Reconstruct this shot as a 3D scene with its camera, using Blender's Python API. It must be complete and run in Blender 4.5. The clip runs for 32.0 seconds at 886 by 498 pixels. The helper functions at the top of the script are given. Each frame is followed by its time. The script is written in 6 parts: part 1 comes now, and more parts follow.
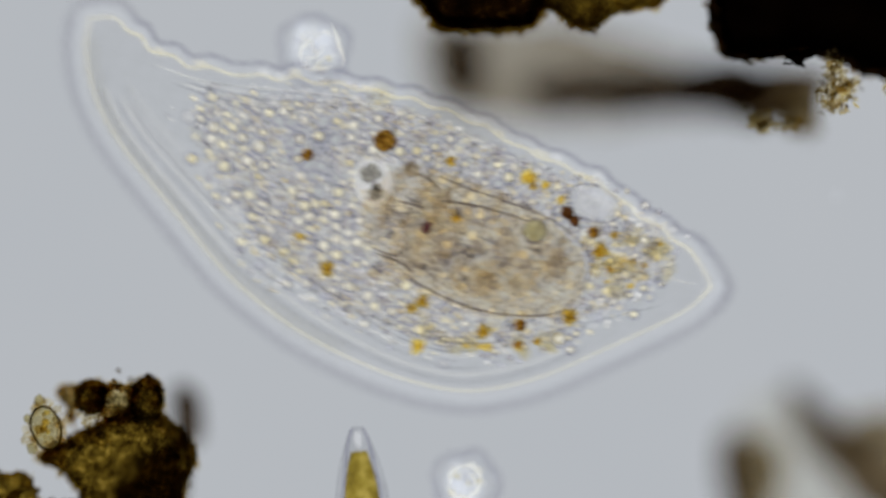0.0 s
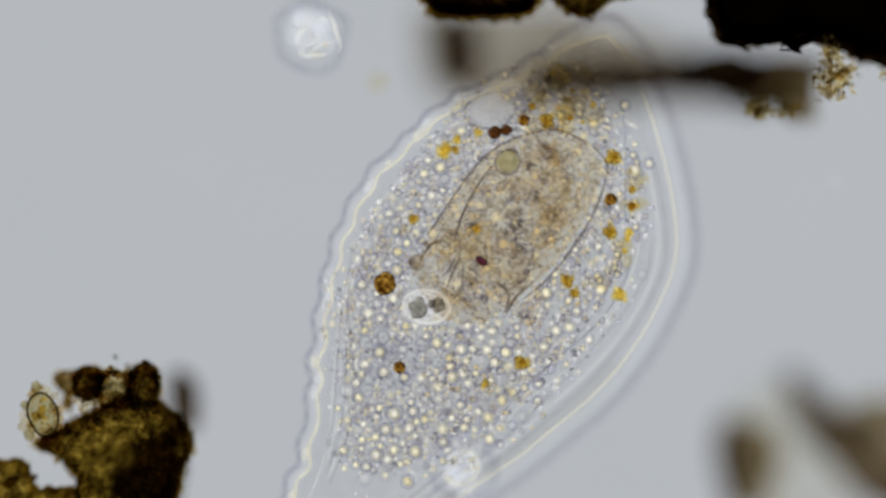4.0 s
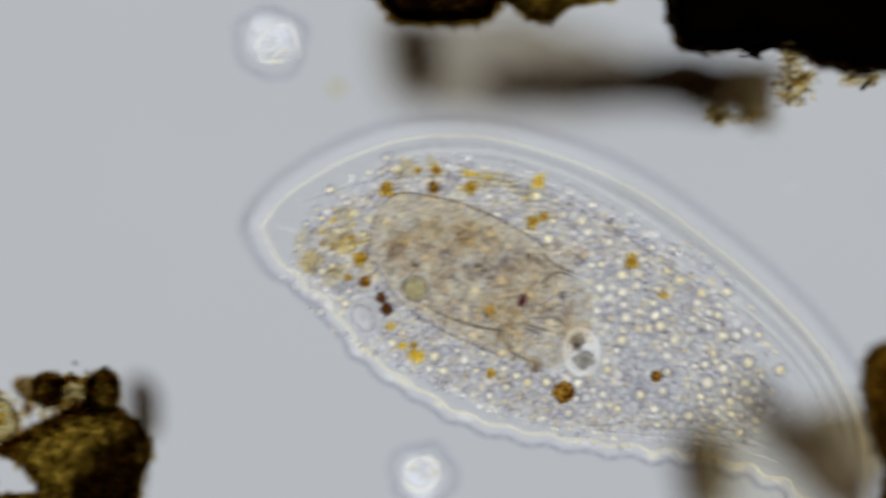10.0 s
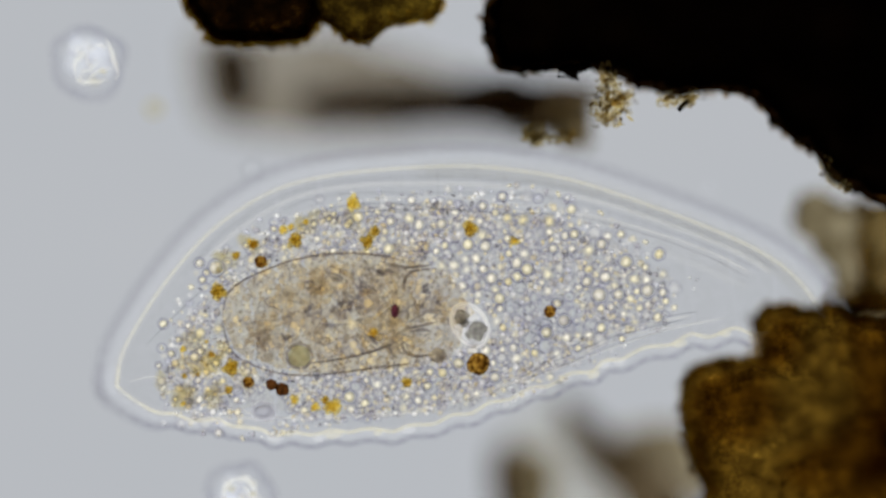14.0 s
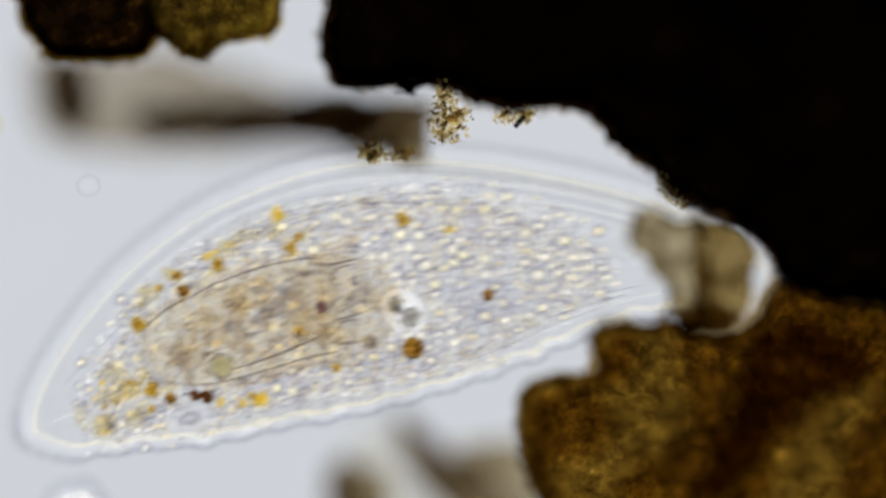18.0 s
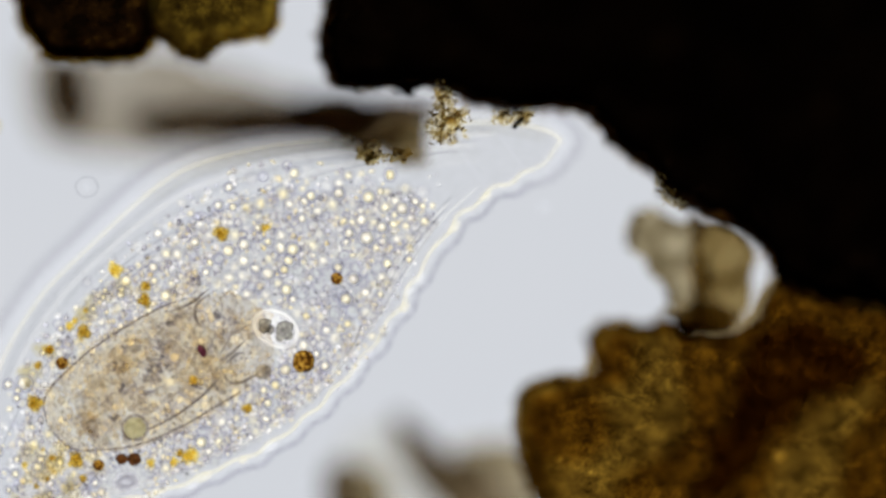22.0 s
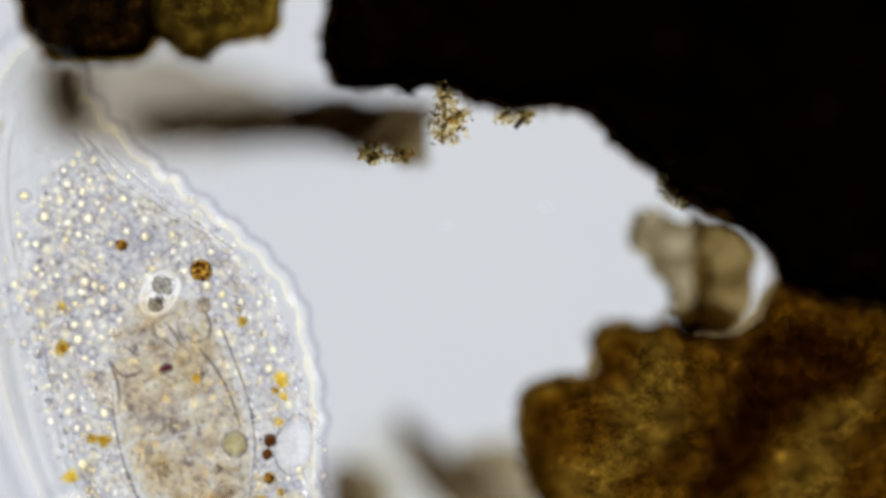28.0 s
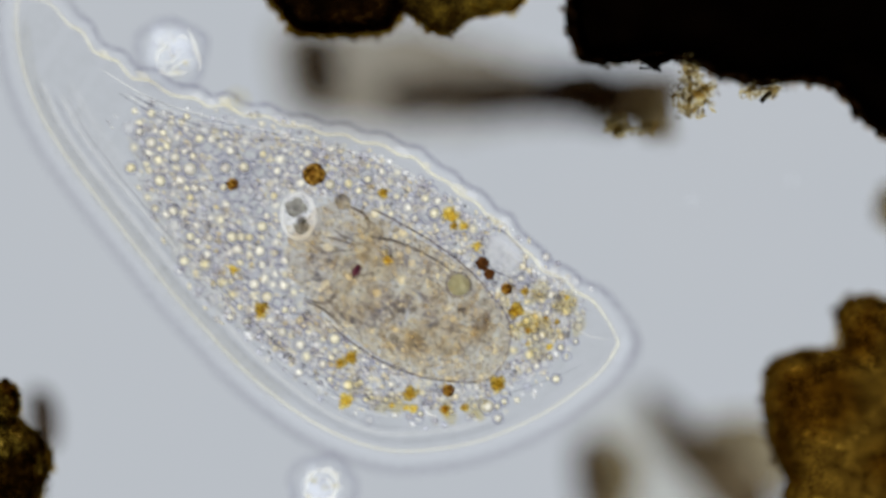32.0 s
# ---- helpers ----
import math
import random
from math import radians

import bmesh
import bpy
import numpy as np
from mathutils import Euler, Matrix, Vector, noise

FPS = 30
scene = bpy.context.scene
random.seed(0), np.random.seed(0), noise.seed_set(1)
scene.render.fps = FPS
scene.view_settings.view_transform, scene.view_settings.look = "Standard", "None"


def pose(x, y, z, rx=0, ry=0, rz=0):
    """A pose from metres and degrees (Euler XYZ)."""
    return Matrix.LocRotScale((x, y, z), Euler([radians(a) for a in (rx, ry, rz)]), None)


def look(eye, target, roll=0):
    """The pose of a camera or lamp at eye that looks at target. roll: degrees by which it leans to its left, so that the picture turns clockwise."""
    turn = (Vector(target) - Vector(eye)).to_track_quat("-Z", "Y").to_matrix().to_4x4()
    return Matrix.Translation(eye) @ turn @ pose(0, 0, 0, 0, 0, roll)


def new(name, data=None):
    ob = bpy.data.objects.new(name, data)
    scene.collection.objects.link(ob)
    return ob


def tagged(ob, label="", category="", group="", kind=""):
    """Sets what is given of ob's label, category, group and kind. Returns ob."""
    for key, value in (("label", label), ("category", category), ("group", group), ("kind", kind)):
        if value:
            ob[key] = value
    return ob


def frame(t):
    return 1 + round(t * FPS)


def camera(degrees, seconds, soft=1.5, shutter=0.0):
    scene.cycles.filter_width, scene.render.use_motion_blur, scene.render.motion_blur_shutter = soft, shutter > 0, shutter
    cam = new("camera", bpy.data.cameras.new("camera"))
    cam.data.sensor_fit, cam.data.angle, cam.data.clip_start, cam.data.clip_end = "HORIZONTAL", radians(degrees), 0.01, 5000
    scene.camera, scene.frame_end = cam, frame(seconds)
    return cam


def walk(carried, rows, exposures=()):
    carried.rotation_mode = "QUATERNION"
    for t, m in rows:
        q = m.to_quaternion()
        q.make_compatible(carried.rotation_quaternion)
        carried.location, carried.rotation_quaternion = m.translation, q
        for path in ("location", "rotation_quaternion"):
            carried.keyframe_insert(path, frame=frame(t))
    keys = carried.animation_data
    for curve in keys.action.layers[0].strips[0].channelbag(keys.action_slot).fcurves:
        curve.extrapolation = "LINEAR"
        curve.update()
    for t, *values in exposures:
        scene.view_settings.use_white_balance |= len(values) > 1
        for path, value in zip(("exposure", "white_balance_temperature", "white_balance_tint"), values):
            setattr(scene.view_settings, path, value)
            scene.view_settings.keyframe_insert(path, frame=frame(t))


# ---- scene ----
import functools

# One unit of the plan is a quarter of a millimetre here and a quarter of a micrometre
# on the slide: the drop of pond water is built a thousand times enlarged.
U = 0.00025
LENS = 4.0
EYE = 784 * U / math.tan(radians(LENS / 2))
PATH = [(0, -6, 27), (0.5, -6, 27), (1, -5, 26), (1.5, -4, 26), (2, -4, 26), (2.5, -4, 26), (3, -4, 26), (3.5, -1, 10), (5.5, -0, -2), (6, -0, -2), (6.5, -1, 1), (7, -3, 10), (7.5,
    -3, 4), (8, -1, 1), (8.5, -1, 1), (9, -0, 0), (9.5, -3, 9), (10, 71, 14), (10.5, 296, 40), (11, 385, 49), (11.5, 400, 52), (12, 397, 50), (12.5, 395, 52), (13, 395, 50), (13.5,
    395, 50), (14, 394, 50), (14.5, 394, 50), (16.5, 398, 50), (17, 490, 58), (17.5, 640, 75), (18, 683, 79), (18.5, 692, 81), (19, 689, 81), (19.5, 688, 81), (20, 688, 81), (20.5,
    688, 81), (21, 688, 81), (21.5, 688, 81), (22, 686, 81), (22.5, 686, 81), (23, 685, 81), (23.5, 685, 81), (24, 685, 81), (24.5, 685, 81), (25, 686, 81), (25.5, 686, 81), (27.5,
    685, 81), (28, 683, 81), (28.5, 671, 79), (29, 440, 55), (29.5, 279, 38), (30, 245, 35), (30.5, 247, 35), (31, 250, 37), (31.5, 248, 37), (32, 248, 35)]
cam = camera(LENS, 32.0, soft=2.6, shutter=0.9)
# The objective has a wide aperture and is focused on the swimming cell.
cam.data.dof.use_dof = True
cam.data.dof.focus_distance = EYE
cam.data.dof.aperture_fstop = 0.21
STOPS = [(0, 0.0, 6450, 8.3), (9.4, 0.0, 6450, 8.3), (11.2, 0.03, 6500, 9), (16.6, 0.05, 6500, 9), (18.4, 0.47, 6500, 10), (28.4, 0.47, 6500, 9), (29, 0.42, 6420, 8.5), (29.8, 0.1, 6180, 8), (31, 0.1, 6260, 8), (32, 0.1, 6350, 8)]
# Height of the focused plane over the slide plan, as the fine focus is turned.


def rise(t):
    """How far the cell swims up from the slide while it noses round the clumps."""
    return 0.0045 * (min(1.0, max(0.0, (t - 16.6) / 1.8)) - min(1.0, max(0.0, (t - 28.4) / 1.4)))


def focus(t):
    return rise(t) + 0.0012 * min(1.0, max(0.0, (t - 16.6) / 1.8)) + 0.0014 * min(1.0, max(0.0, (t - 21) / 5)) - 0.0026 * min(1.0, max(0.0, (t - 28.4) / 1.4))


walk(cam, [(t, pose(x * U, y * U, EYE + focus(t))) for t, x, y in PATH], exposures=STOPS)

# ---- light: a ground-glass field lamp under the slide and its condensed beam ----
world = bpy.data.worlds.new("dark_room")
scene.world = world
world.use_nodes = True
world.node_tree.nodes["Background"].inputs[0].default_value = (0.9, 0.95, 1.0, 1)
world.node_tree.nodes["Background"].inputs[1].default_value = 0.008
beam = new("condenser_beam", bpy.data.lights.new("condenser_beam", "SUN"))
beam.data.energy, beam.data.angle, beam.data.color = 3.0, radians(10), (1.0, 0.97, 0.92)
beam.matrix_world = look((0.1, -0.06, -1), (0, 0, 0))
scene.cycles.transparent_max_bounces = 48


# ---- materials ----
def material(name):
    m = bpy.data.materials.new(name)
    m.use_nodes = True
    nt = m.node_tree
    nt.nodes.clear()
    out = nt.nodes.new("ShaderNodeOutputMaterial")
    return m, nt, out


def ramp_colour(nt, colours, size, detail=6.0, rough=0.6, low=0.3, high=0.7, random_mix=0.0):
    """Noise in object space, run through a ramp of colours."""
    co = nt.nodes.new("ShaderNodeTexCoord")
    tex = nt.nodes.new("ShaderNodeTexNoise")
    tex.inputs["Scale"].default_value = 1 / (size * U)
    tex.inputs["Detail"].default_value = detail
    tex.inputs["Roughness"].default_value = rough
    nt.links.new(co.outputs["Object"], tex.inputs["Vector"])
    value = tex.outputs["Fac"]
    if random_mix:
        geo = nt.nodes.new("ShaderNodeNewGeometry")
        mix = nt.nodes.new("ShaderNodeMix")
        mix.inputs[0].default_value = random_mix
        nt.links.new(value, mix.inputs[2])
        nt.links.new(geo.outputs["Random Per Island"], mix.inputs[3])
        value = mix.outputs[0]
    ramp = nt.nodes.new("ShaderNodeValToRGB")
    cr = ramp.color_ramp
    n = len(colours)
    for i, c in enumerate(colours):
        at = low + (high - low) * i / max(1, n - 1)
        e = cr.elements[i] if i < 2 else cr.elements.new(at)
        e.position, e.color = at, (*c, 1)
    nt.links.new(value, ramp.inputs[0])
    return ramp.outputs[0]


def jelly(name, colours, size=30, through_light=0.0, random_mix=0.0, clear=(1, 1, 1), low=0.3, high=0.7, bump=0.0, rough=0.6):
    """Stuff that passes light diffusely, with a share of clear sight through it."""
    m, nt, out = material(name)
    col = ramp_colour(nt, colours, size, 8.0, rough, low, high, random_mix)
    tr = nt.nodes.new("ShaderNodeBsdfTranslucent")
    nt.links.new(col, tr.inputs[0])
    if bump:
        co = nt.nodes.new("ShaderNodeTexCoord")
        tex = nt.nodes.new("ShaderNodeTexNoise")
        tex.inputs["Scale"].default_value = 1 / (bump * U)
        tex.inputs["Detail"].default_value = 5.0
        nt.links.new(co.outputs["Object"], tex.inputs["Vector"])
        bp = nt.nodes.new("ShaderNodeBump")
        bp.inputs["Strength"].default_value = 0.9
        bp.inputs["Distance"].default_value = bump * U * 0.8
        nt.links.new(tex.outputs["Fac"], bp.inputs["Height"])
        nt.links.new(bp.outputs[0], tr.inputs["Normal"])
    last = tr.outputs[0]
    if through_light:
        cl = nt.nodes.new("ShaderNodeBsdfTransparent")
        cl.inputs[0].default_value = (*clear, 1)
        mx = nt.nodes.new("ShaderNodeMixShader")
        mx.inputs[0].default_value = through_light
        nt.links.new(last, mx.inputs[1])
        nt.links.new(cl.outputs[0], mx.inputs[2])
        last = mx.outputs[0]
    nt.links.new(last, out.inputs[0])
    return m


def tint(name, colours, size=60, low=0.3, high=0.7, random_mix=0.0):
    """A clear body that colours what is seen through it."""
    m, nt, out = material(name)
    col = ramp_colour(nt, colours, size, low=low, high=high, random_mix=random_mix)
    cl = nt.nodes.new("ShaderNodeBsdfTransparent")
    nt.links.new(col, cl.inputs[0])
    nt.links.new(cl.outputs[0], out.inputs[0])
    return m


def field_glow():
    m, nt, out = material("ground_glass_field")
    em = nt.nodes.new("ShaderNodeEmission")
    em.inputs[0].default_value = (0.474, 0.488, 0.517, 1)
    em.inputs[1].default_value = 1.0
    nt.links.new(em.outputs[0], out.inputs[0])
    return m


FIELD = field_glow()
GLASS = tint("slide_glass", [(0.985, 0.99, 0.995), (1, 1, 1)], 400)
RIM = jelly("pellicle_cream", [(0.7, 0.65, 0.45), (1.0, 0.95, 0.7)], 26, 0.84, low=0.35, high=0.65)
RIDGE = jelly("pellicle_ridge", [(0.62, 0.56, 0.34), (0.94, 0.86, 0.54), (1.0, 0.96, 0.76)], 20, 0.8, low=0.33, high=0.67)
CREST = jelly("pellicle_crest", [(0.8, 0.82, 0.86), (1.0, 1.0, 1.0)], 14, 0.85)
FRINGE = tint("halo_shade", [(0.86, 0.855, 0.875), (0.93, 0.925, 0.94)], 40)
CYTO = tint("cytoplasm_clear", [(0.95, 0.95, 0.945), (1.0, 1.0, 1.0)], 22)
WHITE = jelly("granule_white", [(0.92, 0.88, 0.74), (1.0, 1.0, 0.97)], 10, 0.06)
PALE = jelly("granule_pale_yellow", [(0.86, 0.78, 0.52), (1.0, 0.96, 0.76)], 12, 0.1, random_mix=0.5)
GREY = jelly("granule_grey", [(0.26, 0.25, 0.27), (0.5, 0.49, 0.5)], 10, 0.45, random_mix=0.6)
# Blue, lavender and orange stops paint the lens's colour fringes onto the granules.
FINE = jelly("granule_mixed", [(0.15, 0.14, 0.17), (0.4, 0.385, 0.47), (0.56, 0.52, 0.46), (0.74, 0.78, 0.98), (0.94, 0.87, 0.62), (0.92, 0.76, 0.36), (1.0, 0.96, 0.8), (1.0, 1.0, 1.0)], 8, 0.4, random_mix=0.93, low=0.06, high=0.88)
CRUMB = jelly("food_crumb", [(0.12, 0.1, 0.09), (0.34, 0.3, 0.24), (0.5, 0.43, 0.31), (0.98, 0.89, 0.62)], 9, 0.55, random_mix=0.9, clear=(0.97, 0.93, 0.84), low=0.05, high=0.92)
AMBER = jelly("granule_amber", [(0.14, 0.085, 0.008), (0.46, 0.32, 0.045), (0.9, 0.76, 0.26)], 6, 0.5, clear=(0.97, 0.84, 0.42), low=0.36, high=0.62, bump=6)
YELLOW = jelly("granule_yellow", [(0.42, 0.3, 0.05), (0.85, 0.68, 0.16), (1.0, 0.94, 0.5)], 7, 0.55, clear=(1, 0.9, 0.52), low=0.36, high=0.62, bump=6)
RUST = jelly("granule_rust", [(0.015, 0.005, 0.001), (0.13, 0.052, 0.006), (0.55, 0.33, 0.055)], 9, low=0.37, high=0.61, bump=6)
MAROON = jelly("granule_maroon", [(0.02, 0.008, 0.004), (0.16, 0.06, 0.014)], 8, bump=5)
PURPLE = jelly("granule_purple", [(0.07, 0.018, 0.05), (0.16, 0.05, 0.1)], 8)
GREEN = jelly("vesicle_green", [(0.3, 0.3, 0.16), (0.52, 0.5, 0.3)], 12, 0.5, clear=(0.88, 0.86, 0.66))
SMOKE = jelly("vesicle_smoke", [(0.13, 0.13, 0.11), (0.25, 0.245, 0.215), (0.42, 0.41, 0.36)], 6, 0.14)
BEIGE = tint("food_beige", [(0.68, 0.6, 0.5), (0.9, 0.825, 0.69), (0.97, 0.9, 0.76), (1.0, 0.965, 0.86)], 34, low=0.34, high=0.64)
LINE = tint("dark_line", [(0.36, 0.325, 0.32), (0.78, 0.745, 0.73)], 24)
FAINT = tint("faint_line", [(0.78, 0.78, 0.79), (0.89, 0.89, 0.9)], 30)
PALELINE = jelly("pale_line", [(0.7, 0.69, 0.66), (0.9, 0.87, 0.78)], 30, 0.8)
VEIL = tint("faint_veil", [(0.86, 0.86, 0.87), (0.93, 0.93, 0.94)], 30)
CLEAR = tint("vacuole_clear", [(0.96, 0.965, 0.985), (1, 1, 1)], 60)
HUSK = jelly("soot_black", [(0.0004, 0.0002, 0.0001), (0.0012, 0.0006, 0.0003), (0.008, 0.0035, 0.001)], 110, low=0.4, high=0.8, bump=12)
OLIVE = jelly("humus_olive", [(0.015, 0.009, 0.002), (0.07, 0.042, 0.006), (0.26, 0.17, 0.02)], 45, 0.12, clear=(0.8, 0.6, 0.2), bump=10)
TAN = tint("humus_tan", [(0.12, 0.086, 0.034), (0.32, 0.25, 0.13), (0.64, 0.54, 0.34)], 34, low=0.34, high=0.66)
SHRED = tint("humus_shred", [(0.045, 0.028, 0.012), (0.13, 0.088, 0.044), (0.32, 0.235, 0.13)], 60)
STRAW = tint("humus_straw", [(0.24, 0.18, 0.085), (0.42, 0.34, 0.2), (0.68, 0.59, 0.4)], 70)
PALE_HAZE = tint("haze_yellow", [(0.84, 0.81, 0.7), (0.95, 0.93, 0.86)], 90)
FILM = tint("haze_film", [(0.37, 0.305, 0.21), (0.65, 0.59, 0.48)], 130)
GOLD = jelly("flake_gold", [(0.2, 0.155, 0.06), (0.5, 0.43, 0.23), (0.95, 0.9, 0.7)], 12, 0.62, random_mix=0.7, clear=(0.98, 0.88, 0.56), low=0.15, high=0.85)
BAND = jelly("pale_glow", [(0.78, 0.83, 0.97), (0.93, 0.96, 1.0)], 30, 0.97)
# Lavender is partly own colour, partly the lens's colour fringing painted in.
SEAM = tint("pellicle_seam", [(0.73, 0.72, 0.79), (0.87, 0.86, 0.91)], 30)
GROUND = tint("granular_ground", [(0.6, 0.58, 0.6), (0.92, 0.905, 0.9), (1.0, 0.99, 0.945)], 8.5, low=0.35, high=0.54)
DUSK = tint("strand_dusk", [(0.025, 0.015, 0.008), (0.075, 0.049, 0.028), (0.19, 0.135, 0.085)], 60)
DULL = tint("strand_dull", [(0.08, 0.055, 0.022), (0.22, 0.16, 0.075), (0.52, 0.42, 0.24)], 26, low=0.36, high=0.68)
PEAT = jelly("humus_peat", [(0.006, 0.0032, 0.0006), (0.026, 0.0155, 0.0022), (0.066, 0.042, 0.005), (0.17, 0.115, 0.014)], 60, low=0.36, high=0.72, bump=7, rough=0.7)
EMBER = jelly("soot_ember", [(0.0016, 0.0008, 0.0003), (0.007, 0.003, 0.0007), (0.045, 0.021, 0.0036)], 50, low=0.42, high=0.74, bump=9)
CRYSTAL = jelly("crystal_amber", [(0.14, 0.105, 0.045), (0.36, 0.3, 0.14), (0.68, 0.6, 0.38)], 14, 0.45, clear=(0.96, 0.88, 0.64), bump=7)
BEIGE_THIN = tint("food_beige_thin", [(0.68, 0.62, 0.54), (0.9, 0.84, 0.745), (1.0, 0.96, 0.89)], 22, low=0.28, high=0.68)
CLOT = tint("food_clot", [(0.84, 0.78, 0.7), (0.96, 0.93, 0.87)], 16, low=0.36, high=0.6)
SAP = jelly("vacuole_sap", [(0.5, 0.51, 0.56), (0.55, 0.56, 0.61)], 60, 0.84)
UMBER = tint("flake_umber", [(0.09, 0.05, 0.01), (0.22, 0.145, 0.045), (0.46, 0.34, 0.14)], 60, low=0.34, high=0.66)
HUMUS = jelly("humus_amber", [(0.018, 0.0088, 0.001), (0.058, 0.031, 0.004), (0.12, 0.068, 0.0085), (0.36, 0.22, 0.03)], 46, low=0.38, high=0.73, bump=6, rough=0.78)
MOSS = jelly("humus_honey", [(0.016, 0.008, 0.001), (0.056, 0.033, 0.0035), (0.24, 0.155, 0.017)], 26, 0.08, clear=(0.9, 0.66, 0.2), low=0.34, high=0.7, bump=6, rough=0.75)
PORE = tint("vesicle_wall", [(0.5, 0.485, 0.51), (0.8, 0.785, 0.81)], 14)
HEM = tint("halo_shade_deep", [(0.79, 0.785, 0.825), (0.9, 0.895, 0.92)], 30)
PITH = tint("humus_pith", [(0.32, 0.22, 0.09), (0.56, 0.42, 0.21), (0.82, 0.68, 0.44)], 70)
HONEY = jelly("humus_amber_patch", [(0.02, 0.011, 0.002), (0.055, 0.031, 0.004), (0.12, 0.072, 0.008), (0.22, 0.135, 0.013)], 34, low=0.32, high=0.7, bump=5, rough=0.8)
CHAR = tint("humus_char", [(0.2, 0.13, 0.05), (0.4, 0.28, 0.13)], 50)
COAL = tint("humus_coal", [(0.02, 0.012, 0.005), (0.12, 0.08, 0.036)], 50)
MUCK = tint("humus_muck", [(0.08, 0.054, 0.014), (0.22, 0.165, 0.055), (0.5, 0.4, 0.18), (0.84, 0.74, 0.48)], 13, low=0.32, high=0.72)
LOAM = tint("strand_loam", [(0.045, 0.027, 0.011), (0.1, 0.064, 0.028), (0.24, 0.165, 0.075)], 30)
SHINE = jelly("cyst_shine", [(0.8, 0.77, 0.62), (1.0, 1.0, 0.94)], 10, 0.66)
FOLD = tint("membrane_fold", [(0.66, 0.62, 0.45), (0.84, 0.81, 0.68), (0.97, 0.95, 0.87)], 18, low=0.34, high=0.66)
CREASE = tint("membrane_crease", [(0.46, 0.44, 0.33), (0.78, 0.75, 0.64)], 30)
HAZE = tint("yellow_haze", [(0.92, 0.83, 0.56), (1.0, 0.96, 0.8)], 18, low=0.36, high=0.64)
AMBERGLASS = tint("crystal_clear_amber", [(0.62, 0.52, 0.32), (0.86, 0.79, 0.6), (0.97, 0.95, 0.88)], 9, low=0.34, high=0.66)
HULL = jelly("resting_cell", [(0.05, 0.04, 0.012), (0.15, 0.125, 0.045), (0.38, 0.33, 0.15)], 9, 0.42, clear=(0.9, 0.84, 0.56), bump=6, rough=0.7)
VELLUM = jelly("cyst_inner_glow", [(0.74, 0.78, 0.88), (0.9, 0.93, 1.0)], 30, 0.78)
VESICLE = jelly("vesicle_milky", [(0.6, 0.59, 0.58), (0.85, 0.83, 0.76)], 9, 0.72)
LEMON = jelly("granule_lemon", [(0.85, 0.73, 0.36), (1.0, 0.94, 0.66)], 8, 0.25)
# The bluish cast also carries colour fringing from the lens.
SHELL = tint("granule_shell", [(0.62, 0.61, 0.69), (0.86, 0.85, 0.89)], 12)
BRUISE = tint("food_bruise", [(0.84, 0.81, 0.8), (0.96, 0.94, 0.93)], 14, low=0.34, high=0.62)
OCHRE = tint("food_ochre", [(0.92, 0.85, 0.72), (0.99, 0.95, 0.87)], 16, low=0.34, high=0.62)
MILK = jelly("vacuole_milk", [(0.9, 0.9, 0.94), (1.0, 1.0, 1.0)], 14, 0.76)
DUN = jelly("granule_dun", [(0.14, 0.11, 0.07), (0.33, 0.27, 0.18), (0.6, 0.5, 0.34)], 8, 0.3, bump=6)
PLASTID = jelly("plastid_gold", [(0.09, 0.06, 0.006), (0.22, 0.16, 0.02), (0.42, 0.33, 0.08)], 22, 0.1, clear=(0.8, 0.7, 0.2))
CRUMBLE = tint("humus_crumb_clear", [(0.46, 0.33, 0.11), (0.7, 0.55, 0.26), (0.86, 0.75, 0.48), (0.96, 0.9, 0.74)], 9, low=0.25, high=0.75, random_mix=0.6)
# Browned so the crumbs also carry the amber glow along the clump's edge.
SOOTY = tint("soot_crumb_clear", [(0.14, 0.09, 0.05), (0.38, 0.28, 0.18), (0.68, 0.57, 0.43)], 12, low=0.25, high=0.75, random_mix=0.7)
MURK = jelly("humus_murk", [(0.005, 0.0026, 0.0004), (0.032, 0.019, 0.0024), (0.12, 0.08, 0.011), (0.42, 0.3, 0.06)], 20, low=0.37, high=0.69, bump=6, rough=0.78)
GLEAM = jelly("vacuole_gleam", [(0.82, 0.82, 0.84), (1.0, 1.0, 0.98)], 16, 0.64)


# ---- building blocks ----
def P(x, y, z=0.0):
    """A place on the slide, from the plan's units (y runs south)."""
    return Vector(((x - 784) * U, (441 - y) * U, z))


def mesh_of(name, bm, mat, smooth=True):
    me = bpy.data.meshes.new(name)
    bm.to_mesh(me)
    bm.free()
    if smooth:
        me.polygons.foreach_set("use_smooth", [True] * len(me.polygons))
    me.materials.append(mat)
    return me


def part(name, bm, mat, parent, label=""):
    ob = new(name, mesh_of(name, bm, mat))
    ob.parent = parent
    if label:
        tagged(ob, label)
    return ob


